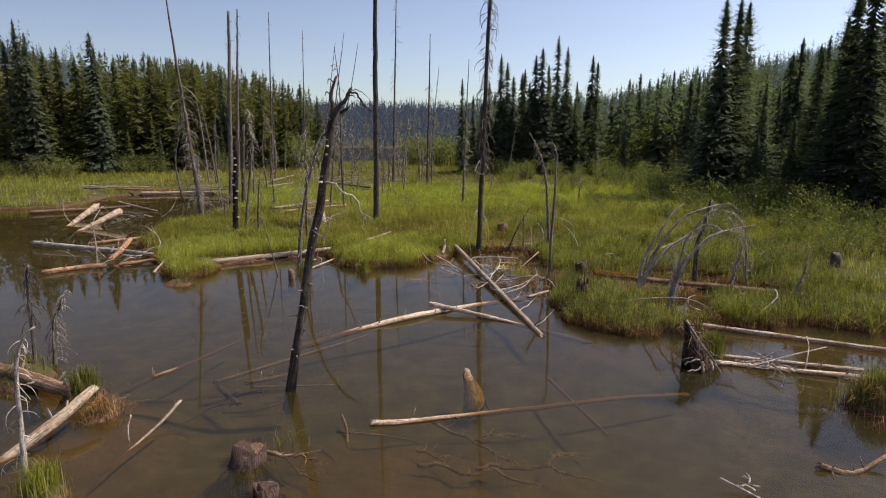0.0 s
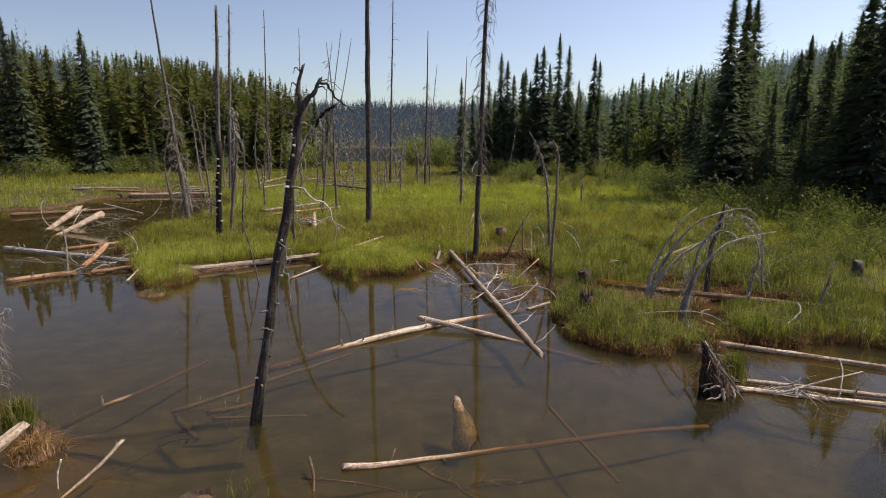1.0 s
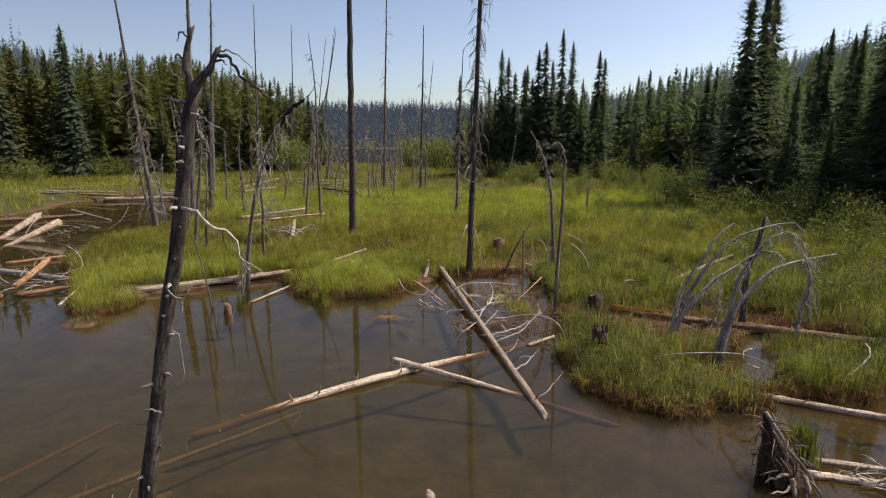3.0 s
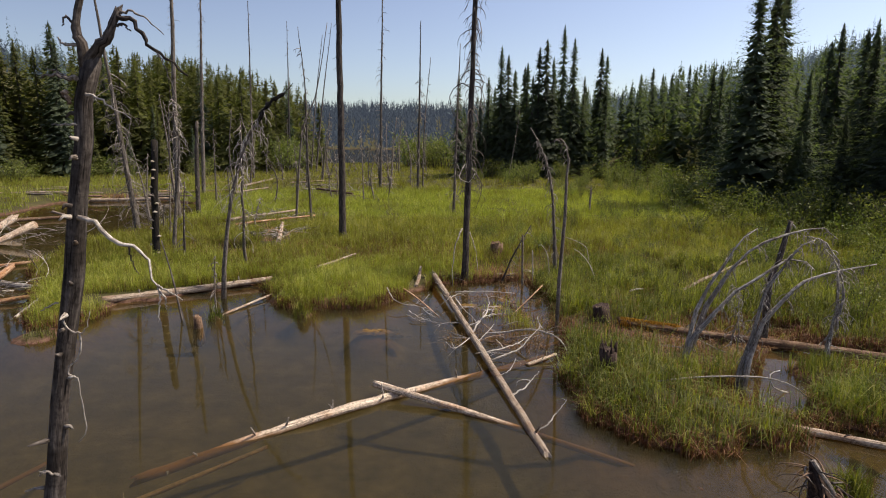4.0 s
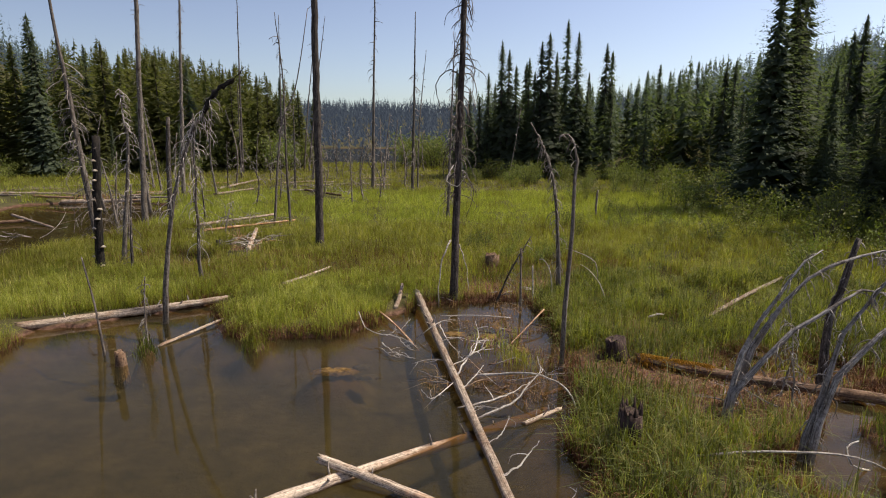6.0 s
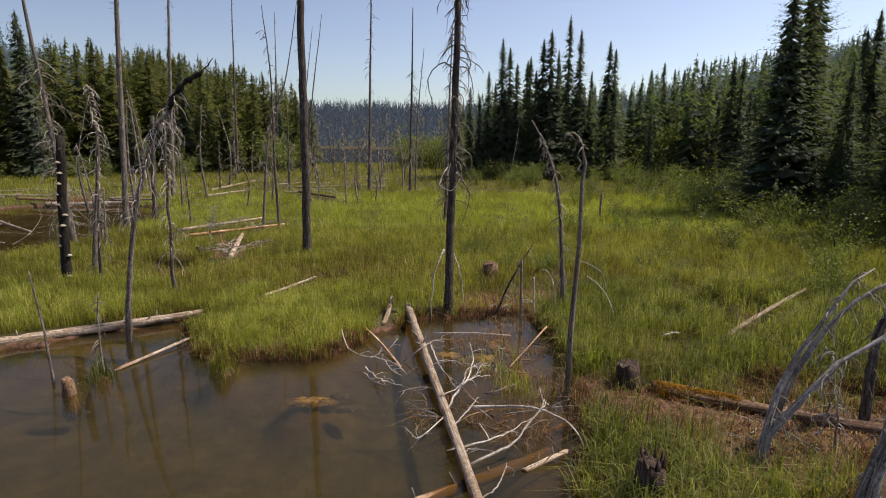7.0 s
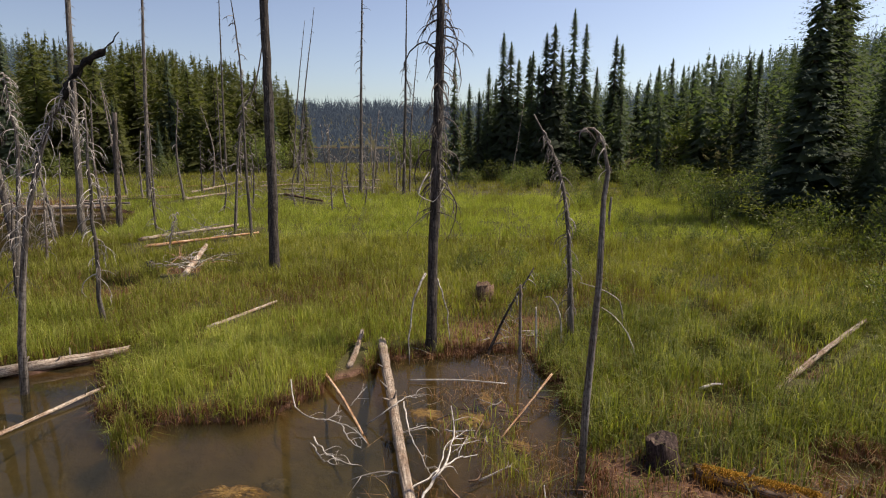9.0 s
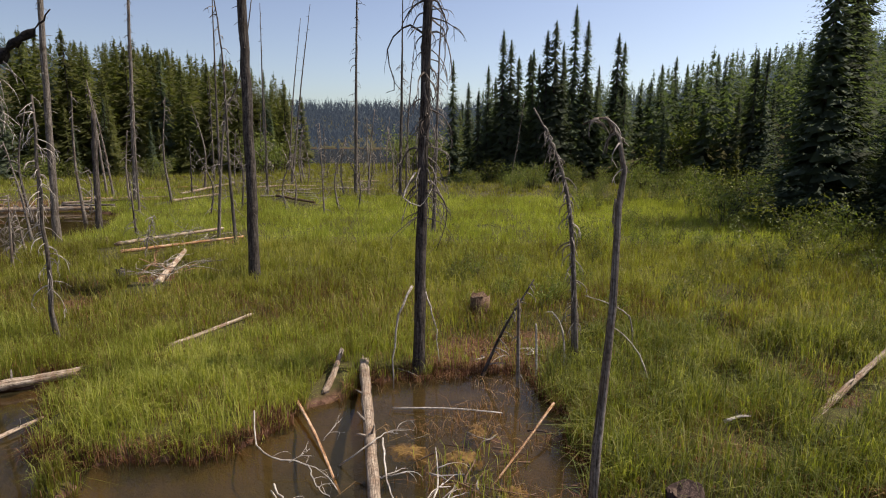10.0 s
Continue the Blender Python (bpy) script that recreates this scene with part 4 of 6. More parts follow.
# ---- willow scrub ----
def shrub(seed, h, r, n, leaf, label):
    root = thing("willow_shrub", (0, 0, 0), label, "shrub", "willow scrub")
    g = np.random.default_rng(seed)
    b = Build()
    tips = []
    for k in range(7):
        an, out = g.uniform(0, 6.28), r * g.uniform(0.3, 0.95)
        t = (math.cos(an) * out, math.sin(an) * out, h * g.uniform(0.55, 1.0))
        b.tube(smooth_path([(math.cos(an) * 0.08, math.sin(an) * 0.08, -0.15), (t[0] * 0.45, t[1] * 0.45, t[2] * 0.6), t], 3), [0.016, 0.012, 0.008, 0.004], 3, seed=k)
        tips.append(t)
    b.ob("woody_base", DARKBARK, root)
    k = g.integers(0, len(tips), n)
    q = g.random(n) ** 0.6
    c = np.array(tips)[k] * np.stack([q ** 0.8, q ** 0.8, q * 0.9 + 0.1], -1) + g.normal(0, 0.11 * r + 0.05, (n, 3))
    c[:, 2] = np.maximum(c[:, 2], 0.05)
    d = g.normal(0, 1, (n, 3))
    d /= np.linalg.norm(d, axis=1)[:, None]
    s = np.cross(d, g.normal(0, 1, (n, 3)))
    s /= np.linalg.norm(s, axis=1)[:, None]
    l = leaf * g.uniform(0.6, 1.3, n)[:, None]
    v = np.stack([c - d * l, c + s * l * 0.4, c + d * l, c - s * l * 0.4], 1).reshape(-1, 3)
    bulk("foliage", v, np.arange(n)[:, None] * 4 + [0, 1, 2, 3], WILLOW, root)
    return root


shrubs = [(shrub(110 + i, 1.5, 0.95 + 0.1 * i, 500, 0.056, "bushy light green willow shrub at the wood's edge"), 1.5) for i in range(4)]


def thicket(n, cx, cy, rx, ry, tall, seed):
    g = np.random.default_rng(seed)
    out = []
    for k in range(n):
        x, y = cx + g.uniform(-rx, rx), cy + g.uniform(-ry, ry)
        z = float(height(np.array([x]), np.array([y]))[0])
        if float(shore_distance(np.array([x]), np.array([y]))[0]) > 0.4:
            out.append((round(x, 2), round(y, 2), z + tall * g.uniform(0.55, 1.15)))
    return out


plant(shrubs, thicket(22, 15.5, 27.5, 3.0, 3.5, 1.7, 121) + thicket(14, 13.5, 24.5, 3.5, 3.0, 1.2, 122) + thicket(22, 15.5, 21.0, 3.5, 3.5, 1.2, 123) + thicket(26, 12.0, 19.5, 3.0, 3.5, 0.85, 135))
plant(shrubs, thicket(16, 15.0, 38.0, 3.0, 5.0, 1.7, 124) + thicket(26, 10.5, 50.0, 6.0, 3.5, 1.6, 125) + thicket(12, 17.0, 48.0, 3.0, 5.0, 2.0, 126) + thicket(12, 4.5, 51.0, 3.0, 3.0, 1.3, 127))
plant(shrubs, thicket(20, -36.0, 46.0, 6.0, 3.0, 1.6, 128) + thicket(14, -24.0, 53.0, 5.0, 3.0, 1.5, 129) + thicket(20, -0.2, 72.0, 3.6, 5.0, 3.6, 130) + thicket(14, -16.5, 63.0, 3.5, 4.0, 3.2, 131))
plant(shrubs, thicket(44, 11.5, 40.0, 4.5, 9.0, 1.0, 136) + thicket(22, 12.0, 29.5, 3.0, 4.0, 0.75, 137) + thicket(18, 8.0, 24.0, 2.6, 3.0, 0.6, 138))
plant(shrubs, thicket(16, 3.2, 23.6, 2.0, 1.6, 0.6, 132) + thicket(8, 7.5, 28.0, 2.5, 2.5, 0.9, 133) + thicket(6, 19.0, 55.0, 2.0, 2.0, 3.5, 134))

# ---- dead standing trees ----
# the crooked burnt snag that stands in the water
S1 = dead_tree([(-2.5, 8.62, 0), (-2.27, 8.62, 0.9), (-2.13, 8.63, 1.7), (-2.0, 8.64, 2.42), (-1.87, 8.64, 2.98), (-1.73, 8.64, 3.67), (-1.68, 8.64, 4.04), (-1.58, 8.64, 4.4)], 0.09,
               "crooked burnt dark snag with a forked top standing in the pond", DARKBARK, 0, seed=3, tip=0.8, sides=16, rough=0.16, crook=0.012)
for path, r in (([(-1.62, 8.63, 4.36), (-1.63, 8.61, 4.5), (-1.64, 8.6, 4.57), (-1.62, 8.6, 4.67), (-1.55, 8.6, 4.88)], 0.036), ([(-1.6, 8.63, 4.37), (-1.52, 8.61, 4.46), (-1.44, 8.6, 4.53), (-1.4, 8.6, 4.6), (-1.34, 8.6, 4.72)], 0.04)):
    Build().tube(wander(smooth_path(path, 9), 0.008, 5), [r * (1 - 0.055 * i) for i in range(10)], 9, 0.2, 4, 1.2).ob("fork", DARKBARK, S1, "", True, (-2.5, 8.62, 0))
g0 = random.Random(8)
for path, r, mat in (([(-1.36, 8.6, 4.66), (-1.3, 8.6, 4.65), (-1.24, 8.6, 4.6), (-1.2, 8.6, 4.51), (-1.13, 8.6, 4.44), (-1.04, 8.6, 4.39), (-0.93, 8.6, 4.29)], 0.018, DARKBARK), ([(-1.34, 8.6, 4.68), (-1.26, 8.6, 4.69), (-1.18, 8.6, 4.65), (-1.07, 8.6, 4.55)], 0.009, GREYTWIG),
                     ([(-1.38, 8.6, 4.61), (-1.33, 8.6, 4.61), (-1.28, 8.6, 4.57)], 0.012, DARKBARK), ([(-1.13, 8.6, 4.44), (-1.1, 8.6, 4.4), (-1.08, 8.6, 4.34), (-1.03, 8.6, 4.18)], 0.007, GREYTWIG), ([(-1.66, 8.58, 4.27), (-1.73, 8.57, 4.27), (-1.8, 8.57, 4.29), (-1.88, 8.57, 4.27)], 0.018, GREYTWIG),
                     ([(-1.71, 8.58, 4.27), (-1.78, 8.57, 4.31), (-1.85, 8.57, 4.33)], 0.008, TWIG), ([(-1.63, 8.6, 4.48), (-1.69, 8.6, 4.48), (-1.74, 8.6, 4.49), (-1.77, 8.6, 4.53)], 0.014, TWIG), ([(-1.64, 8.6, 4.6), (-1.7, 8.6, 4.66), (-1.73, 8.6, 4.6)], 0.011, DARKBARK), ([(-1.58, 8.6, 4.78), (-1.66, 8.6, 4.84), (-1.69, 8.6, 4.76)], 0.01, DARKBARK),
                     ([(-1.61, 8.58, 4.17), (-1.54, 8.56, 4.15), (-1.43, 8.55, 4.09), (-1.31, 8.55, 4.01)], 0.01, TWIG), ([(-1.74, 8.57, 4.18), (-1.71, 8.55, 4.11)], 0.024, PALE), ([(-1.7, 8.6, 3.97), (-1.84, 8.55, 3.97)], 0.01, TWIG),
                     ([(-1.77, 8.6, 3.34), (-1.64, 8.5, 3.34), (-1.58, 8.5, 3.31), (-1.48, 8.5, 3.21), (-1.34, 8.5, 3.16), (-1.3, 8.5, 3.09), (-1.25, 8.5, 3.05), (-1.22, 8.48, 2.93), (-1.18, 8.46, 2.83)], 0.019, TWIG), ([(-1.19, 8.46, 2.9), (-1.11, 8.45, 2.86), (-1.02, 8.45, 2.8)], 0.009, TWIG),
                     ([(-1.17, 8.46, 2.84), (-1.19, 8.45, 2.74), (-1.2, 8.45, 2.64)], 0.006, TWIG), ([(-1.19, 8.46, 2.88), (-1.14, 8.45, 2.8), (-1.14, 8.45, 2.73)], 0.008, TWIG), ([(-1.38, 8.5, 3.16), (-1.37, 8.5, 3.05), (-1.33, 8.5, 2.96)], 0.006, DARKBARK),
                     ([(-1.98, 8.6, 2.62), (-1.86, 8.5, 2.56), (-1.79, 8.5, 2.54), (-1.74, 8.5, 2.58), (-1.7, 8.5, 2.7)], 0.007, TWIG), ([(-1.79, 8.5, 2.54), (-1.79, 8.5, 2.43), (-1.83, 8.5, 2.33), (-1.92, 8.5, 2.25), (-1.84, 8.5, 2.19), (-1.85, 8.5, 2.09), (-1.83, 8.5, 1.96), (-1.82, 8.5, 1.83), (-1.85, 8.5, 1.74), (-1.9, 8.5, 1.7)], 0.007, TWIG),
                     ([(-1.99, 8.6, 2.73), (-2.09, 8.56, 2.68)], 0.009, TWIG), ([(-2.1, 8.55, 1.4), (-2.22, 8.5, 1.46)], 0.012, GREYTWIG)):
    line = wander(smooth_path(path, 14), r * 0.5 + 0.003, g0.randint(1, 99))
    Build().tube(line, [r * (1 - 0.05 * i) for i in range(15)], 6, 0.2, 2).ob("branch", mat, S1, "", True, (-2.5, 8.62, 0))

g0 = random.Random(12)
for k in range(18):
    z = 0.5 + 3.7 * (k + g0.random()) / 18
    x, an = float(np.interp(z, (0, 0.9, 1.7, 2.42, 2.98, 3.67, 4.4), (-2.5, -2.27, -2.13, -2.0, -1.87, -1.73, -1.58))), g0.uniform(-3.3, 0.2)
    c, q, ln = math.cos(an), math.sin(an), g0.choice((0.02, 0.03, 0.05, 0.12))
    Build().tube([(x + 0.05 * c, 8.63 + 0.05 * q, z), (x + (0.075 + ln * 0.5) * c, 8.63 + (0.075 + ln * 0.5) * q, z + 0.01), (x + (0.08 + ln) * c, 8.63 + (0.08 + ln) * q, z + g0.uniform(-0.02, 0.03))], [0.02, 0.013, 0.006], 6, 0.2, k).ob("branch_stub", (GREY, TWIG, DARKBARK)[k % 3], S1, "", True, (-2.5, 8.62, 0))

# the black trunk with bracket fungi
S3 = dead_tree([(-7.76, 21.1, 0.15), (-7.66, 21.1, 1.9), (-7.5, 21.1, 3.75)], 0.14, "short charred black snag studded with pale bracket fungi", CHAR, 6, 0.35, 0.3, seed=4, tip=0.85, sides=12, twigs=DARKBARK)
bole = next(c for c in S3.children if c.name.startswith("trunk"))
for k in range(12):
    an, z = random.Random(k).uniform(3.2, 6.2), 0.5 + 0.24 * k
    c = (-7.78 + 0.07 * z + 0.1 * math.cos(an), 21.1 + 0.1 * math.sin(an), z)
    Build().tube([c, (c[0], c[1], z + 0.03), (c[0], c[1], z + 0.05)], [0.07, 0.055, 0.02], 8, 0.12, k).ob("bracket_fungus", FUNGUS, bole, "pale bracket fungus", True, (-7.76, 21.1, 0.15))

BARE = "tall bare grey dead conifer trunk standing in the sedge"
dead_tree([(-11.43, 27.0, 0.1), (-11.75, 27.0, 3.5), (-12.07, 27.0, 7.0), (-12.45, 27.0, 11.3)], 0.15, "leaning grey dead conifer trailing dry twigs", BARK, 64, 1.3, 0.8, 0.03, 0.6, 5, 0.2, kids=2)
dead_tree([(-10.88, 29.2, 0.15), (-10.65, 29.2, 4.5), (-10.46, 29.2, 8.0), (-10.38, 29.2, 9.8)], 0.15, BARE, BARK, 40, 0.45, 0.3, 0.1, 0.98, 6, 0.5, kids=0)
dead_tree([(-14.38, 40.2, 0.15), (-14.05, 40.2, 6.0), (-13.7, 40.2, 12.1)], 0.17, BARE, BARK, 60, 0.6, 0.5, 0.08, 0.98, 7, 0.35, kids=1)
dead_tree([(-11.17, 31.9, 0.15), (-11.05, 31.9, 2.5), (-10.9, 31.9, 4.5)], 0.15, "broken dark dead trunk beside a taller snag", DARKBARK, 8, 0.4, 0.4, seed=8, tip=0.7)
dead_tree([(-16.84, 57.0, 0.2), (-16.7, 57.0, 7.0), (-16.5, 57.0, 15.2)], 0.15, BARE, BARK, 20, 0.5, 0.3, 0.2, 0.98, 9, 0.25, kids=1)
dead_tree([(-8.75, 43.7, 0.2), (-8.7, 43.7, 2.8), (-8.65, 43.7, 5.6)], 0.11, "thin grey dead conifer with ragged twigs", BARK, 30, 0.8, 0.7, 0.08, 0.7, 10, 0.25)
S5 = dead_tree([(-4.66, 18.1, 0.05), (-4.55, 18.1, 1.0), (-4.34, 18.1, 2.16), (-4.1, 18.1, 3.1), (-3.87, 18.1, 3.65), (-3.66, 18.1, 4.08), (-3.52, 18.1, 4.27), (-3.36, 18.1, 4.54)], 0.068, "crooked grey dead sapling with white drooping twigs", BARK, 40, 0.75, 1.2, 0.3, 1.0, 11, 0.3, TWIG, kids=2, limb_r=0.008, crook=0.03)
Build().tube(wander(smooth_path([(-3.55, 18.1, 4.22), (-3.36, 18.1, 4.54), (-3.15, 18.1, 4.73), (-2.93, 18.1, 4.86), (-2.72, 18.1, 5.07)], 16), 0.015, 5), [(0.03 + 0.016 * (i % 3)) * (1 - 0.2 * i / 16) if i < 12 else 0.008 for i in range(17)], 8, 0.45, 6).ob("burnt_top", CHAR, S5, "black burnt shaggy top", True, (-4.66, 18.1, 0.05))
dead_tree([(-4.93, 20.58, 0.15), (-4.92, 20.58, 2.0), (-4.85, 20.58, 4.3)], 0.065, "slim dark dead sapling with tangled white twigs", BARK, 36, 0.65, 1.2, 0.3, 1.0, 12, 0.35, TWIG, kids=2, limb_r=0.008, crook=0.03)
dead_tree([(-4.19, 16.57, 0), (-4.2, 16.57, 0.7), (-4.14, 16.57, 1.38)], 0.03, "thin shaggy dead sapling in shallow water", GREY, 16, 0.3, 1.1, 0.1, 1.0, 13, 0.4)
dead_tree([(-5.92, 29.77, 0.2), (-5.7, 29.77, 2.2), (-5.4, 29.77, 4.3), (-4.8, 29.77, 5.7), (-4.25, 29.77, 8.5)], 0.075, "bent thin dead tree with hanging twigs", BARK, 24, 0.8, 0.9, 0.2, 0.7, 14, 0.2)
dead_tree([(-5.02, 29.05, 0.2), (-5.1, 29.05, 2.5), (-5.1, 29.05, 5.8), (-5.3, 29.05, 8.2)], 0.075, "thin upright dead tree among bent ones", BARK, 20, 0.6, 0.7, 0.2, 0.9, 15, 0.2)
dead_tree([(-14.86, 62.0, 0.2), (-14.7, 62.0, 7.0), (-14.55, 62.0, 14.5)], 0.14, "thin tall grey dead conifer at the wood's edge", BARK, 24, 0.5, 0.4, 0.2, 0.95, 61, 0.2, kids=0)
dead_tree([(-12.1, 61.0, 0.2), (-11.2, 61.0, 7.0), (-10.1, 61.0, 14.2)], 0.13, "thin leaning tall grey dead conifer", BARK, 20, 0.5, 0.4, 0.2, 0.95, 62, 0.2, kids=0)
dead_tree([(-12.9, 62.5, 0.2), (-12.2, 62.5, 7.0), (-11.3, 62.5, 13.4)], 0.11, "thin leaning grey dead conifer beside its twin", BARK, 16, 0.5, 0.4, 0.2, 0.95, 63, 0.2, kids=0)
dead_tree([(-7.78, 22.1, 0.15), (-7.52, 22.1, 1.82), (-7.28, 22.1, 3.42), (-7.32, 22.1, 4.3), (-7.38, 22.1, 4.95)], 0.08, "grey dead sapling with a ragged drooping top", BARK, 36, 0.6, 1.1, 0.3, 1.0, 64, 0.2, TWIG, limb_r=0.009, crook=0.02)
A = dead_tree([(-2.87, 24.5, 0.2), (-2.83, 24.5, 4.0), (-2.8, 24.5, 8.0), (-2.72, 24.5, 13.0)], 0.175, "straight dark bare dead trunk rising from the sedge", DARKBARK, 46, 0.34, 0.3, 0.1, 0.95, 16, 0.5, kids=0, sides=14)
dead_tree([(-3.75, 35.9, 0.2), (-3.8, 35.9, 2.0), (-3.85, 35.9, 4.2)], 0.055, "thin grey dead sapling with fine twigs", GREY, 26, 0.5, 0.7, 0.1, 1.0, 17, 0.3)
dead_tree([(-3.85, 44.5, 0.2), (-3.7, 44.5, 6.5), (-3.5, 44.5, 14.0)], 0.15, "tall grey dead conifer with short dry limbs", BARK, 34, 0.8, 0.5, 0.08, 0.98, 18, 0.25, kids=1)
dead_tree([(-1.22, 43.8, 0.2), (-1.1, 43.8, 5.5), (-1.0, 43.8, 11.2)], 0.14, "tall grey dead conifer with dense lower twigs", BARK, 44, 0.9, 0.7, 0.05, 0.7, 19, 0.25)
dead_tree([(-0.9, 43.9, 0.2), (-0.75, 43.9, 4.5), (-0.35, 43.9, 9.0)], 0.08, "thin dead conifer leaning beside a taller one", BARK, 16, 0.6, 0.6, 0.1, 0.9, 20, 0.25)
dead_tree([(1.1, 31.7, 0.2), (1.2, 31.7, 4.0), (1.33, 31.7, 8.0)], 0.1, "grey dead conifer hung with lichen-grey twigs", BARK, 54, 0.75, 0.8, 0.12, 0.75, 21, 0.2)
B = dead_tree([(1.28, 19.9, 0.15), (1.33, 19.9, 2.5), (1.4, 19.9, 5.2), (1.5, 19.9, 8.6), (1.6, 19.9, 11.0)], 0.122, "tall dark dead conifer with curling drooping bare branches", DARKBARK, 110, 0.8, 1.1, 0.24, 0.98, 22, 0.45, BARK, 2, 14, limb_r=0.012)
for path, r, mat in (([(1.2, 19.75, 1.5), (1.05, 19.5, 1.2), (0.95, 19.4, 0.6), (0.95, 19.35, 0.02)], 0.022, TWIG), ([(1.25, 19.75, 3.2), (1.1, 19.5, 2.9), (1.35, 19.4, 2.75), (1.5, 19.4, 3.0)], 0.014, TWIG), ([(1.4, 19.8, 1.4), (1.55, 19.6, 1.0), (1.62, 19.5, 0.4)], 0.014, TWIG)):
    Build().tube(wander(smooth_path(path, 8), 0.02, 3), [r * (1 - 0.08 * i) for i in range(9)], 6, 0.1, 2).ob("branch", mat, B, "", True, (1.28, 19.9, 0.15))
g0 = random.Random(19)
for k in range(24):
    z = 2.6 + 8.0 * (k + g0.uniform(-0.6, 1.6)) / 24
    x = float(np.interp(z, (0, 2.5, 5.2, 8.6, 11), (1.28, 1.33, 1.4, 1.5, 1.6)))
    an, ln, out = g0.choice((0.0, 0.2, -0.6, 0.6, 2.9, -1.6, 1.6, -1.0)) + g0.uniform(-0.5, 0.5), g0.choice((0.3, 0.45, 0.65, 0.9)) * g0.uniform(0.8, 1.15), g0.uniform(0.3, 0.6)
    c, q = math.cos(an) * ln * out, math.sin(an) * ln * out
    path = [(x, 19.9, z), (x + 0.5 * c, 19.9 + 0.5 * q, z + g0.uniform(-0.2, 0.2) * ln), (x + c, 19.9 + q, z - g0.uniform(0.1, 0.45) * ln), (x + g0.uniform(0.8, 1.3) * c, 19.9 + q, z - 0.7 * ln), (x + g0.uniform(0.1, 1.2) * c, 19.9 + 0.8 * q, z - g0.uniform(0.75, 1.1) * ln)]
    bb = Build().tube(wander(smooth_path(path, 10), 0.012, k), [0.017 * (1 - 0.075 * i) for i in range(11)], 5, 0.15, k)
    for m in range(3):
        p = smooth_path(path, 10)[g0.randint(3, 9)]
        twig(bb, p, (g0.uniform(-0.6, 0.6), g0.uniform(-0.4, 0.4), -0.7), ln * 0.35, 0.006, 0.5, 1900 + k * 5 + m, 0, 3)
    bb.ob("branch", GREYTWIG if k % 3 else DARKBARK, B, "", True, (1.28, 19.9, 0.15))
dead_tree([(3.84, 20.3, 0.1), (3.75, 20.3, 1.4), (3.6, 20.3, 2.7), (3.35, 20.3, 3.5), (3.0, 20.3, 4.15)], 0.07, "leaning dead sapling shaggy with dark dry twigs", BARK, 60, 0.42, 1.3, 0.12, 0.9, 23, 0.25, GREYTWIG, kids=2)
D2 = dead_tree([(3.05, 15.95, 0), (3.08, 15.98, 1.5), (3.14, 16.0, 3.0), (3.15, 16.0, 3.45), (3.07, 16.0, 3.78), (2.93, 16.0, 3.88), (2.8, 16.0, 3.82)], 0.046, "slim grey dead sapling with a bleached hooked top", GREY, 9, 0.42, 1.2, 0.5, 0.95, 24, 0.16, GREYTWIG, kids=1, rough=0.25, crook=0.015)
dead_tree([(2.83, 19.53, 0.02), (2.8, 19.53, 0.7), (2.78, 19.53, 1.38)], 0.04, "thin grey dead post in the inlet", GREY, 3, 0.2, 0.4, seed=25, tip=0.8, name="dead_sapling")
dead_tree([(2.17, 19.93, 0.02), (2.6, 19.93, 0.75), (3.05, 19.93, 1.58)], 0.04, "leaning dark dead sapling over the inlet", DARKBARK, 12, 0.35, 0.8, 0.3, 1.0, 26, 0.4, name="dead_sapling")
dead_tree([(3.15, 19.85, 0.03), (3.12, 19.85, 0.5), (3.1, 19.85, 0.9)], 0.026, "short bleached white stick standing in mud", TWIG, 0, seed=27, tip=0.8, name="standing_stick")
dead_tree([(3.66, 20.2, 0.03), (3.6, 20.2, 0.6), (3.43, 20.2, 0.96), (3.3, 20.2, 0.98)], 0.022, "bent bleached white stick standing in mud", TWIG, 0, seed=28, tip=0.5, name="standing_stick")
dead_tree([(7.78, 32.6, 0.3), (7.77, 32.6, 0.9), (7.8, 32.6, 1.5)], 0.07, "broken grey stub in the meadow", GREY, 4, 0.3, 0.4, seed=29, tip=0.8, name="dead_sapling")
dead_tree([(5.7, 52.0, 0.3), (6.2, 52.0, 3.0), (6.6, 52.0, 6.0)], 0.06, "thin pale dead tree leaning before the firs", GREY, 8, 0.4, 0.4, seed=30, tip=0.3)
dead_tree([(-9.0, 49.4, 0.25), (-8.6, 49.4, 3.0), (-8.2, 49.4, 5.6)], 0.09, "grey dead tree leaning by the far sedge", BARK, 22, 0.7, 0.6, seed=33, tip=0.3)
dead_tree([(-15.0, 51.5, 0.25), (-14.95, 51.5, 3.5), (-14.9, 51.5, 7.6)], 0.1, "grey dead conifer at the wood's edge", BARK, 26, 0.8, 0.6, seed=34, tip=0.25)
g0 = random.Random(77)
for k in range(44):
    x, y = g0.uniform(-16, -1), g0.uniform(34, 66)
    h = g0.uniform(1.8, 5.5)
    dead_tree([(x, y, 0.25), (x + g0.uniform(-0.3, 0.3), y, h * 0.5), (x + g0.uniform(-0.5, 0.5), y, h)], 0.03 + 0.012 * h, "thin grey dead sapling in the far sedge", GREY if k % 2 else BARK, 14, 0.7, 0.7, 0.1, 1.0, 200 + k, 0.3, kids=1, sides=6)
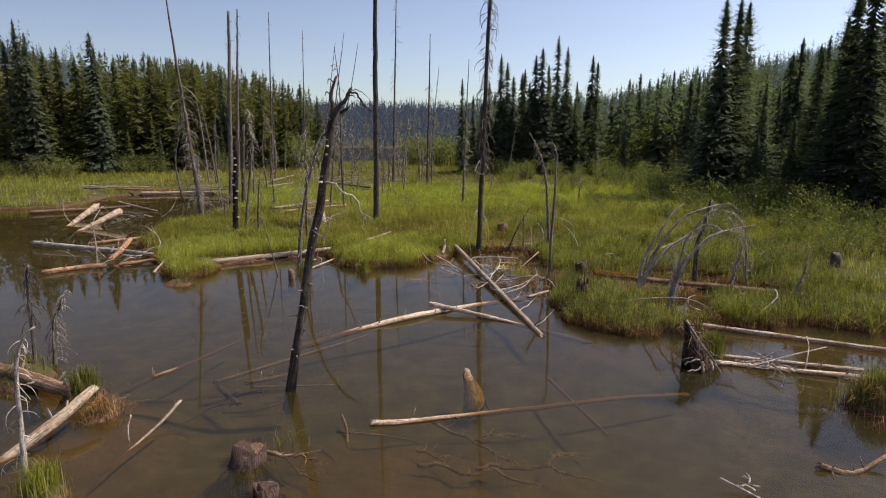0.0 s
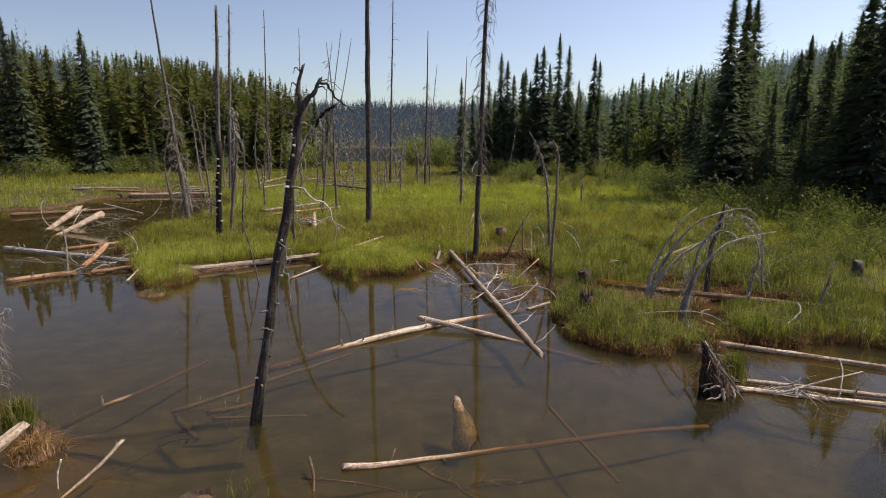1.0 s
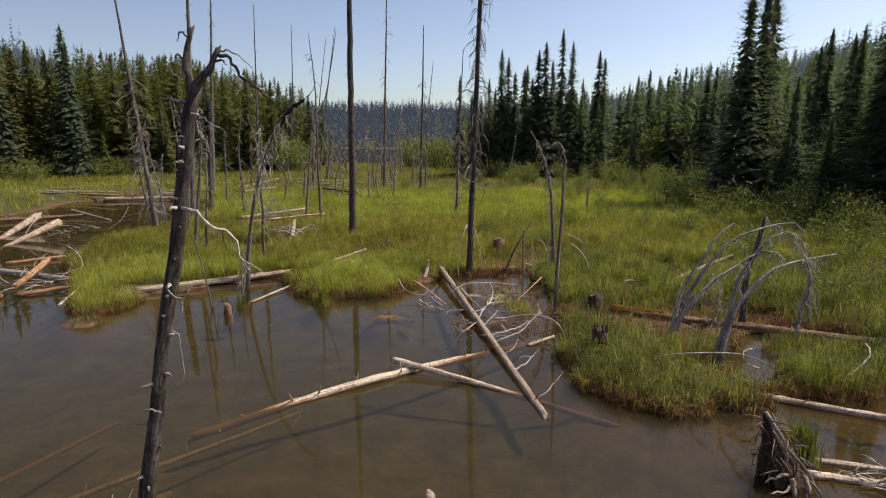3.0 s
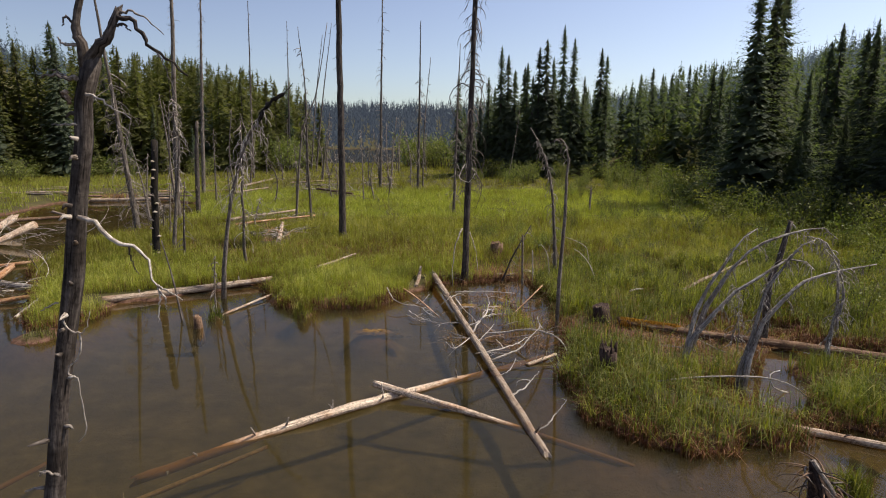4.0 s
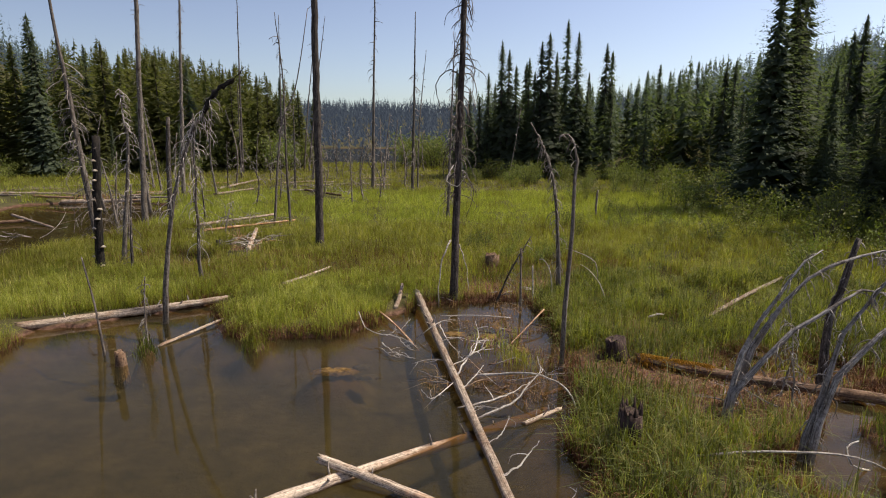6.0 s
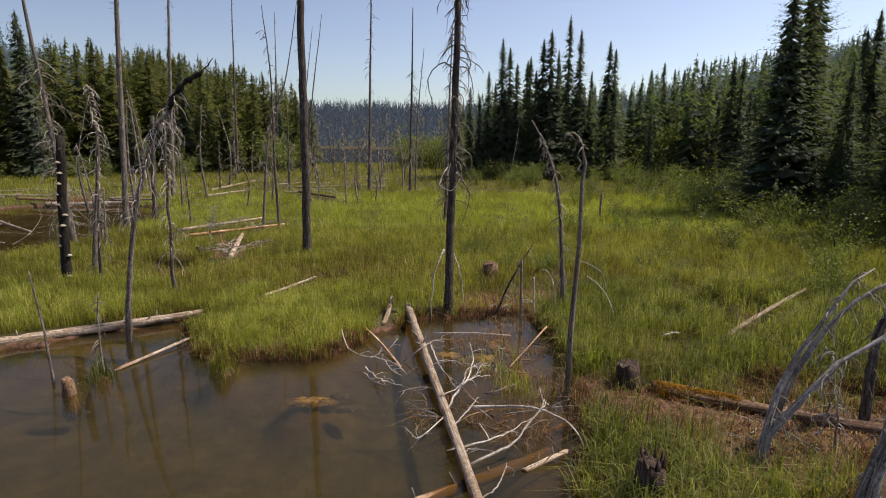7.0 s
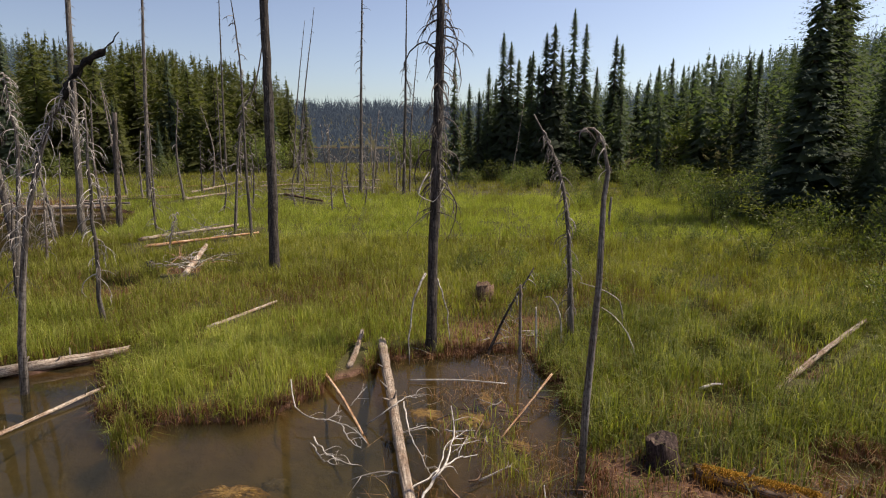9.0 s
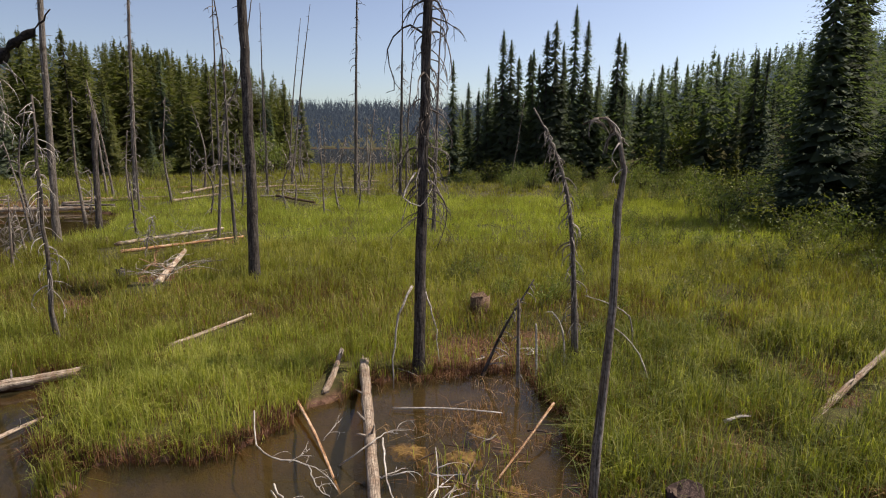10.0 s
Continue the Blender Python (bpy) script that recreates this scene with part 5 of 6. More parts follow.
for k, (x, y, h, ln) in enumerate(((-10.2, 26.5, 1.3, 0.1), (-10.6, 27.5, 1.7, -0.2), (-9.4, 25.4, 2.2, 0.15), (-6.9, 21.0, 2.6, 0.2), (-13.0, 31.0, 3.4, -0.6), (-14.2, 33.0, 3.0, 0.3), (-9.0, 30.5, 2.5, -0.1), (-16.5, 42.0, 6.0, -0.8), (-17.5, 43.0, 6.5, -0.5), (-13.2, 44.0, 3.4, 0.1), (-6.9, 27.0, 1.5, 0.4), (-11.9, 36.0, 4.2, 0.1))):
    dead_tree([(x, y, 0.1), (x + ln * 0.4, y, h * 0.5), (x + ln, y, h)], 0.035 + 0.01 * h, "grey dead sapling tangled with dry twigs", GREY if k % 3 else DARKBARK, 18, 0.6, 0.9, 0.1, 1.0, 300 + k, 0.3, kids=1, sides=7)

# the two shaggy saplings by the rotten log
dead_tree([(-6.82, 9.0, 0.1), (-6.77, 9.0, 0.85), (-6.75, 9.0, 1.58), (-6.69, 9.0, 1.95)], 0.042, "shaggy grey dead sapling standing in the pond", BARK, 44, 0.42, 1.7, 0.4, 1.0, 41, 0.5, DARKBARK, limb_r=0.008)
dead_tree([(-6.92, 9.6, 0.05), (-6.85, 9.6, 0.5), (-6.79, 9.6, 0.84), (-6.54, 9.6, 1.35)], 0.05, "dead sapling wrapped in pale tangled twigs", BARK, 60, 0.5, 1.5, 0.15, 1.0, 42, 0.4, GREYTWIG, limb_r=0.007)
dead_tree([(-4.86, 6.01, 0), (-4.8, 6.01, 0.8), (-4.76, 6.01, 1.48), (-4.62, 6.01, 1.84), (-4.48, 6.0, 1.95)], 0.04, "bleached leaning pole with curled dry twigs in the pond", TWIG, 18, 0.4, 1.0, 0.1, 0.75, 43, 0.3, TWIG, kids=1, limb_r=0.007)

dead_tree([(6.95, 15.3, 0.03), (6.93, 15.3, 1.1), (7.05, 15.3, 1.65), (7.2, 15.3, 2.4)], 0.085, "dark charred snag behind the arched saplings", DARKBARK, 12, 0.3, 0.8, 0.2, 1.0, 58, 0.6, rough=0.2)

# the arched dead saplings on the near bank
ARCH = "grey dead sapling bent over in an arch, trailing twigs"
for k, (pts, r, limbs) in enumerate((
        ([(5.0, 14.37, 0.03), (5.1, 14.37, 0.37), (5.22, 14.37, 1.02), (5.52, 14.38, 1.7), (5.77, 14.4, 2.1), (6.1, 14.4, 2.4)], 0.074, 10),
        ([(5.02, 14.3, 0.03), (5.12, 14.3, 0.5), (5.56, 14.3, 1.05), (5.88, 14.3, 1.39), (6.23, 14.3, 1.58), (6.55, 14.3, 1.84), (6.92, 14.3, 1.86), (7.1, 14.3, 1.7)], 0.066, 18),
        ([(5.2, 14.7, 0.03), (5.51, 14.7, 1.06), (5.97, 14.7, 1.69), (6.22, 14.7, 2.01), (6.62, 14.7, 2.2), (7.02, 14.7, 2.33), (7.39, 14.7, 2.37), (7.7, 14.7, 2.17)], 0.06, 16),
        ([(5.44, 13.3, -0.02), (5.5, 13.3, 0.38), (5.64, 13.3, 0.96), (5.7, 13.3, 1.43), (5.82, 13.3, 1.77), (6.06, 13.3, 2.11), (6.19, 13.3, 2.31), (6.39, 13.3, 2.4)], 0.062, 18),
        ([(5.5, 13.25, 0.0), (5.58, 13.25, 0.76), (5.89, 13.25, 1.32), (6.13, 13.25, 1.62), (6.39, 13.25, 1.79), (6.8, 13.25, 1.96), (7.3, 13.2, 2.05)], 0.07, 16),
        ([(7.45, 14.08, 0.0), (7.38, 14.08, 0.76), (7.49, 14.08, 1.05), (7.46, 14.08, 1.52), (7.29, 14.08, 1.88), (7.08, 14.08, 2.11)], 0.055, 20),
        ([(6.1, 14.6, 0.03), (6.09, 14.6, 0.4), (6.06, 14.6, 0.7), (5.89, 14.6, 1.07)], 0.026, 4),
        ([(8.5, 15.42, 0.05), (8.27, 15.4, 1.49), (7.92, 15.4, 1.99), (7.6, 15.4, 2.1)], 0.045, 22),
        ([(8.63, 13.5, 0.1), (8.71, 13.5, 0.67), (8.85, 13.5, 1.35)], 0.07, 4),
        ([(6.1, 14.9, 0.0), (6.2, 14.9, 0.9), (6.0, 14.9, 1.3)], 0.022, 6))):
    dead_tree(pts, r * 0.86, ARCH, SILVER, limbs + 12, 0.42, 1.3, 0.12, 1.0, 50 + k, 0.16, SILVER if k % 2 else GREYTWIG, kids=2, sides=10, limb_r=0.009, crook=0.02, rough=0.22)

# ---- fallen logs ----
L1 = fallen_log([(0.42, 19.9, 0.22), (1.0, 16.8, 0.16), (2.06, 11.2, 0.0)], 0.105, "long bleached grey log running from the bank into the pond", PALE, 6, 1, 0.72, sides=14)
g0 = random.Random(33)
for path, r in (
        ([(1.3, 15.35, 0.14), (1.46, 15.64, 0.3), (1.61, 15.85, 0.4), (1.68, 16.27, 0.5), (1.65, 16.83, 0.55)], 0.022), ([(1.46, 15.7, 0.3), (1.7, 16.1, 0.28), (1.95, 16.25, 0.25)], 0.016), ([(1.38, 14.9, 0.12), (1.56, 15.08, 0.25), (1.72, 15.28, 0.35)], 0.018),
        ([(1.46, 14.42, 0.1), (1.87, 14.57, 0.15), (2.1, 14.67, 0.2), (2.38, 14.82, 0.3)], 0.017), ([(1.52, 14.04, 0.08), (1.91, 14.25, 0.15), (2.07, 14.34, 0.2), (2.25, 14.54, 0.28), (2.46, 14.83, 0.4), (2.54, 15.0, 0.42), (2.55, 15.31, 0.5)], 0.025),
        ([(2.46, 14.83, 0.4), (2.58, 15.04, 0.36), (2.62, 15.29, 0.34)], 0.014), ([(1.5, 14.34, 0.09), (1.62, 14.37, 0.12), (1.92, 14.3, 0.12)], 0.015), ([(0.54, 17.33, 0.02), (0.83, 17.31, 0.25), (1.05, 17.55, 0.3), (1.19, 17.56, 0.3)], 0.015),
        ([(1.0, 17.62, 0.2), (1.12, 16.89, 0.22), (1.26, 16.44, 0.2), (1.44, 16.03, 0.12)], 0.014), ([(1.0, 16.9, 0.14), (1.36, 16.93, 0.2)], 0.016), ([(1.34, 15.3, 0.14), (0.96, 14.69, 0.08), (0.86, 14.7, 0.12), (0.78, 14.73, 0.2)], 0.011),
        ([(1.75, 12.75, 0.06), (2.0, 12.9, 0.14), (2.25, 13.15, 0.3)], 0.02), ([(1.6, 13.4, 0.07), (1.85, 13.6, 0.12), (1.98, 13.95, 0.2)], 0.016), ([(1.95, 11.7, 0.03), (2.2, 11.85, 0.12), (2.42, 12.15, 0.22)], 0.018), ([(1.22, 15.7, 0.15), (1.5, 16.0, 0.2), (1.6, 16.5, 0.22), (1.85, 16.9, 0.2)], 0.014)):
    bb = Build().tube(wander(smooth_path(path, 14), 0.012, g0.randint(1, 99)), [0.78 * r * (1 - 0.05 * i) for i in range(15)], 7, 0.18, 3)
    for m in range(3 if len(path) > 3 else 1):
        p = smooth_path(path, 14)[g0.randint(4, 13)]
        twig(bb, p, (g0.uniform(-0.7, 0.9), g0.uniform(-0.2, 0.9), g0.uniform(-0.5, 0.5)), g0.uniform(0.15, 0.4), 0.007, 0.2, 930 + g0.randint(1, 999), 1, 4)
    bb.ob("branch", TWIG, L1, "bleached white branch", True, (0.42, 19.9, 0.22))
Build().tube(wander(smooth_path([(1.6, 15.6, 0.05), (1.94, 15.52, 0.1), (2.19, 15.23, 0.25), (2.38, 15.07, 0.32), (2.59, 14.89, 0.35), (2.79, 14.7, 0.32), (2.92, 14.55, 0.22), (3.01, 14.43, 0.0)], 16), 0.008, 6), [0.021 * (1 - 0.035 * i) for i in range(17)], 7, 0.15, 3).ob("branch", TWIG, L1, "bleached white branch", True, (0.42, 19.9, 0.22))
for paths in (([(-0.64, 17.95, 0.35), (-0.38, 17.33, 0.2), (-0.11, 17.23, 0.15), (0.21, 17.19, 0.1), (0.47, 17.04, 0.05), (0.64, 16.85, -0.03)], [(0.21, 17.19, 0.1), (0.38, 16.89, 0.05), (0.55, 16.76, 0.0)], [(0.0, 17.2, 0.12), (0.2, 17.35, 0.2)]),
              ([(-0.03, 16.75, 0.15), (0.15, 16.52, 0.1), (0.36, 16.38, 0.06), (0.62, 16.41, -0.02)], [(-0.09, 16.81, 0.03), (0.17, 16.42, 0.04), (0.4, 16.36, 0.03)], [(0.22, 17.88, 0.0), (0.3, 18.0, 0.08), (0.4, 18.25, 0.12)])):
    T = thing("bare_branch", paths[0][-1], "bare white branch trailing from the shore into the water", "branch", "dead branches")
    for k, path in enumerate(paths):
        bb = Build().tube(wander(smooth_path(path, 12), 0.012, k + 4), [(0.011 - 0.002 * k) * (1 - 0.055 * i) for i in range(13)], 6, 0.18, k)
        for m in range(3):
            twig(bb, smooth_path(path, 12)[4 + 3 * m], (0.5 - m * 0.4, 0.5, 0.2), 0.22, 0.004, 0.2, 960 + 7 * k + m, 1, 4)
        bb.ob("branch", TWIG, T, "", True, paths[0][-1])
fallen_log([(2.6, 15.15, -0.1), (3.3, 15.52, 0.0)], 0.05, "rusty sunken log end by the bank", FLOATED, 0, 74, name="sunken_log")
fallen_log([(2.2, 14.1, 0.0), (2.75, 14.4, 0.09)], 0.05, "short broken bleached log in the shallows", FLOATED, 5, 75, stub_len=0.08)
fallen_log([(-0.3, 12.91, 0.17), (0.9, 12.37, 0.06), (3.9, 11.0, -0.3)], 0.075, "grey log rising out of the water, its far end sunk", FLOATED, 2, 2, 0.8, sides=12)
L3 = fallen_log([(2.6, 14.7, -0.12), (1.5, 13.92, -0.08), (0.01, 12.79, 0.03), (-0.91, 12.1, 0.06), (-1.92, 11.48, -0.04), (-2.95, 10.85, -0.17)], 0.095, "bleached log half afloat, rusty below water, with broken limb stubs", FLOATED, 12, 3, 0.85, 0.14, sides=12, stub_mat=GREY)
fallen_log([(-0.97, 7.48, 0.04), (-0.53, 7.55, 0.02), (0.57, 7.88, -0.02), (1.51, 8.18, -0.06), (2.93, 8.65, -0.12), (4.2, 9.1, -0.26)], 0.06, "slim rusty log lying just under the surface, one end bleached", FLOATED, 4, 4, 0.7)
fallen_log([(1.9, 9.5, -0.18), (2.32, 7.3, -0.03)], 0.04, "short sunken pole below the surface", FLOATED, 0, 5, name="sunken_log")
fallen_log([(-5.34, 8.8, -0.2), (-4.87, 9.14, -0.02), (-4.7, 9.4, -0.02), (-4.55, 10.1, -0.1), (-4.3, 11.4, -0.25)], 0.055, "thin brown pole sunk at both ends, gnarled in the middle", FLOATED, 5, 6, name="sunken_log")
fallen_log([(-3.94, 9.3, -0.2), (-2.8, 10.4, -0.17), (-1.58, 11.6, -0.15)], 0.05, "sunken brown log on the pond bed", WET, 3, 7, name="sunken_log")
fallen_log([(-3.76, 9.03, -0.16), (-3.25, 8.5, -0.2)], 0.075, "dark broken log sunk beside the burnt snag", SUNKEN, 2, 71, name="sunken_log")
fallen_log([(-3.35, 9.15, -0.13), (-2.95, 9.2, -0.08), (-2.55, 9.4, -0.05)], 0.06, "red-brown rotten log piece under the surface", WET, 3, 72, name="sunken_log")
fallen_log([(-3.2, 9.0, -0.14), (-1.85, 9.15, -0.16)], 0.03, "thin sunken pole under the snag", WET, 2, 73, name="sunken_log")
fallen_log([(-3.74, 7.62, 0.3), (-3.93, 7.3, 0.08), (-4.19, 6.33, -0.08)], 0.028, "bleached pole slanting out of the water, rusty below", FLOATED, 1, 8, name="slanting_pole")
fallen_log([(-5.6, 6.45, -0.1), (-5.37, 6.78, 0.1), (-5.12, 7.15, 0.3), (-5.04, 7.7, 0.42)], 0.115, "thick split bleached log propped on a grass mound", FLOATED, 3, 9, 0.75, sides=14)
fallen_log([(-7.6, 9.0, 0.22), (-5.7, 8.25, 0.1)], 0.17, "thick rotten brown log by the grass mound", ROOT, 4, 10, 0.8, sides=14)
fallen_log([(-4.21, 7.17, 0.3), (-4.24, 7.12, 0.15), (-4.2, 7.04, -0.04)], 0.016, "short bleached stick standing in the pond", TWIG, 0, 11, name="standing_stick", category="stick")
fallen_log([(4.4, 16.15, 0.14), (5.9, 15.4, 0.12), (8.3, 14.5, 0.1), (10.5, 13.6, 0.1)], 0.12, "long rotting log capped with orange moss", ROOT, 4, 12, 0.9, sides=14)
fallen_log([(4.0, 12.75, 0.06), (5.5, 11.9, 0.05), (9.6, 9.9, 0.06)], 0.075, "long pale brown log lying along the bank", PALE, 5, 13, 0.8)
fallen_log([(5.1, 10.1, 0.05), (7.4, 9.45, 0.05)], 0.06, "pale log floating beside the root plate", PALE, 3, 14, 0.8)
fallen_log([(4.98, 9.78, 0.03), (5.51, 9.65, 0.03), (7.25, 9.1, 0.06)], 0.075, "broken rust-brown log afloat near the hummock", FLOATED, 5, 15, 0.7)
fallen_log([(6.36, 18.2, 0.18), (7.6, 19.2, 0.36), (9.3, 20.6, 0.5)], 0.065, "bleached barkless log lying in tall sedge", PALE, 3, 16, 0.8)
fallen_log([(-14.6, 20.1, 0.15), (-12.97, 19.63, 0.13), (-9.23, 18.46, 0.1)], 0.13, "long grey log at the channel mouth", SILVER, 9, 17, 0.75, sides=12)
fallen_log([(-11.6, 16.1, 0.05), (-10.95, 16.78, 0.05), (-10.33, 17.02, 0.08)], 0.12, "split brown log among the channel's driftwood", ORANGE, 4, 18, 0.8)
fallen_log([(-10.61, 17.88, 0.08), (-10.58, 18.43, 0.25), (-10.86, 19.51, 0.4)], 0.1, "peeled orange log wedged across a grey one", ORANGE, 3, 19, 1.2)
fallen_log([(-9.95, 17.2, 0.06), (-9.05, 17.81, 0.1)], 0.085, "small brown log beside the bank", ORANGE, 3, 20)
fallen_log([(-8.56, 16.53, 0.0), (-8.68, 17.78, 0.2), (-8.48, 18.09, 0.25)], 0.045, "bleached stick leaning onto the bank", TWIG, 3, 21, name="stick")
fallen_log([(-16.6, 25.0, -0.08), (-16.8, 26.4, 0.2), (-16.93, 27.8, 0.5)], 0.11, "pale split log rising from the channel", PALE, 3, 22, 2.0)
fallen_log([(-15.4, 23.6, -0.1), (-14.95, 24.7, 0.25), (-14.55, 25.65, 0.58)], 0.085, "broad pale split log jutting from the channel", PALE, 1, 23, 2.4)
fallen_log([(-20.7, 28.4, 0.1), (-18.34, 29.99, 0.1), (-16.9, 31.1, 0.1)], 0.13, "brown log along the channel's far bank", ROOT, 4, 24)
fallen_log([(-18.02, 31.66, 0.25), (-14.99, 29.81, 0.02)], 0.09, "pale log lying over the channel", PALE, 3, 25)
fallen_log([(-12.9, 20.67, 0.05), (-11.5, 21.9, 0.08)], 0.08, "brown log near the sedge point", ORANGE, 3, 26)
fallen_log([(-7.3, 17.5, 0.09), (-5.6, 18.5, 0.1), (-3.9, 19.55, 0.13)], 0.12, "pale brown log lying along the sedge shore", PALE, 5, 27, 0.8, sides=12)
fallen_log([(-4.12, 16.8, 0.02), (-3.5, 18.2, 0.08), (-2.6, 20.0, 0.18)], 0.04, "slim pale pole running into the sedge", PALE, 2, 28)
fallen_log([(-2.85, 20.3, 0.28), (-2.0, 21.8, 0.36)], 0.055, "slim pale pole half hidden in sedge", PALE, 1, 29)
fallen_log([(-8.4, 28.3, 0.42), (-6.2, 31.0, 0.5)], 0.09, "bleached log lying on the meadow", PALE, 6, 30)
fallen_log([(-7.6, 27.2, 0.42), (-5.0, 29.6, 0.46)], 0.07, "rust-brown log beside a bleached one", ORANGE, 4, 31)
fallen_log([(-7.7, 42.0, 0.5), (-4.9, 39.0, 0.5)], 0.1, "dark log across the far sedge", ROOT, 3, 32)
fallen_log([(-12.4, 39.8, 0.4), (-11.2, 43.0, 0.45)], 0.1, "bleached log in the far sedge", PALE, 3, 33)
fallen_log([(-13.5, 43.3, 0.4), (-13.0, 50.0, 0.5)], 0.11, "bleached log by the wood's edge", PALE, 3, 34)
fallen_log([(-20.0, 37.7, 0.12), (-14.6, 38.9, 0.15)], 0.16, "pale log damming the channel's end", PALE, 5, 35)
g0 = random.Random(78)
for k in range(16):
    x, y, an, ln = g0.uniform(-27, -15), g0.uniform(38, 47), g0.uniform(-0.5, 0.6), g0.uniform(1.5, 4.0)
    fallen_log([(x, y, 0.35), (x + ln * math.cos(an), y + ln * math.sin(an), 0.4)], g0.uniform(0.06, 0.12), "pale driftwood log beyond the channel", (PALE, ORANGE, GREY)[k % 3], 2, 400 + k, sides=7, name="driftwood_log")
for k in range(14):
    x, y, an, ln = g0.uniform(-15, -2), g0.uniform(40, 66), g0.uniform(-0.7, 0.7), g0.uniform(1.2, 3.5)
    fallen_log([(x, y, 0.4), (x + ln * math.cos(an), y + ln * math.sin(an), 0.45)], g0.uniform(0.05, 0.1), "bleached log in the far meadow", (PALE, GREY)[k % 2], 3, 430 + k, sides=7)
fallen_log([(12.6, 28.3, 0.42), (14.2, 27.6, 0.4)], 0.08, "pale log at the foot of the willows", PALE, 2, 37)
fallen_log([(-5.0, 24.0, 0.3), (-5.7, 27.0, 0.5)], 0.12, "splintered pale log in a heap of broken branches", PALE, 3, 38)
fallen_log([(4.7, 6.45, 0.06), (5.1, 6.4, -0.02), (5.6, 6.55, 0.14)], 0.06, "gnarled brown driftwood on the pond", ROOT, 5, 39, 0.5, name="driftwood", category="driftwood")
fallen_log([(3.3, 6.1, 0.1), (3.66, 5.86, 0.0)], 0.02, "bleached broken stick afloat", TWIG, 3, 40, name="stick", category="stick")
for k, (p, q, r, m, l) in enumerate((((-0.46, 18.95, 0.14), (0.62, 16.9, -0.04), 0.035, ORANGE, "orange-brown pole slanting into the inlet"), ((3.15, 18.4, 0.3), (2.2, 16.95, -0.05), 0.025, ORANGE, "rusty stick slanting into the inlet"),
                                     ((1.0, 18.7, 0.04), (2.5, 18.6, 0.05), 0.02, TWIG, "pale stick lying on the inlet's water"), ((0.66, 20.0, 0.12), (1.33, 19.7, 0.06), 0.016, TWIG, "thin pale stick at the snag's foot"),
                                     ((-1.41, 7.48, 0.15), (-1.25, 6.97, -0.05), 0.028, ROOT, "short brown stick poking out of the shallows"), ((-1.46, 7.32, -0.02), (-0.25, 7.13, -0.06), 0.022, ROOT, "dark stick lying under the slim log"),
                                     ((5.2, 18.0, 0.3), (5.55, 18.1, 0.32), 0.03, TWIG, "short bleached stick in the sedge"), ((-4.83, 16.32, -0.1), (-5.4, 16.85, 1.65), 0.03, DARKBARK, "grey stick leaning up out of the water"),
                                     ((0.0, 19.0, 0.1), (0.08, 19.9, 0.42), 0.075, PALE, "stubby pale log end in the sedge"), ((5.43, 9.53, 0.05), (6.85, 9.65, 0.4), 0.024, TWIG, "bleached dead branch on the floating logs"))):
    fallen_log([p, tuple((np.array(p) + np.array(q)) / 2 + np.array([0.03, 0, 0.03])), q], r, l, m, 3, 450 + k, 0.6, 0.06, name="stick", sides=8, category="stick")

for path, r, m, l in (([(4.08, 13.04, 0.2), (4.61, 12.97, 0.3), (5.21, 12.84, 0.38), (5.64, 12.77, 0.38), (6.03, 12.75, 0.25), (6.35, 12.77, -0.02)], 0.022, TWIG, "thin bleached pole bowed over the side pool"),
                      ([(6.55, 11.81, -0.05), (6.91, 12.11, 0.15), (7.3, 12.3, 0.35), (7.55, 12.43, 0.55), (7.59, 12.62, 0.65)], 0.034, TWIG, "bleached pole leaning on the sedge bank"),
                      ([(6.18, 13.14, -0.02), (5.83, 12.97, 0.15), (5.85, 13.11, 0.3), (6.05, 13.21, 0.32)], 0.018, TWIG, "hooked white stick in the side pool"),
                      ([(6.33, 9.37, 0.05), (6.5, 9.6, 0.4), (6.56, 9.79, 0.55)], 0.016, TWIG, "forked white stick on the floating logs")):
    fallen_log(path, r, l, m, 3, int(r * 9000), 0.55, 0.07, name="stick", sides=8, category="stick")
for path, r, l in (([(4.7, 19.28, 0.2), (4.52, 19.28, 0.65), (4.27, 19.28, 0.95), (4.1, 19.4, 1.05)], 0.016, "thin white twig arched over the sedge"), ([(4.75, 20.28, 0.25), (4.7, 20.28, 0.81), (4.56, 20.28, 0.99), (4.31, 20.28, 1.12), (3.93, 20.28, 1.24)], 0.018, "long white twig bent over the sedge")):
    fallen_log(path, r, l, TWIG, 3, int(r * 7000), 0.5, 0.05, name="stick", sides=7, category="stick")
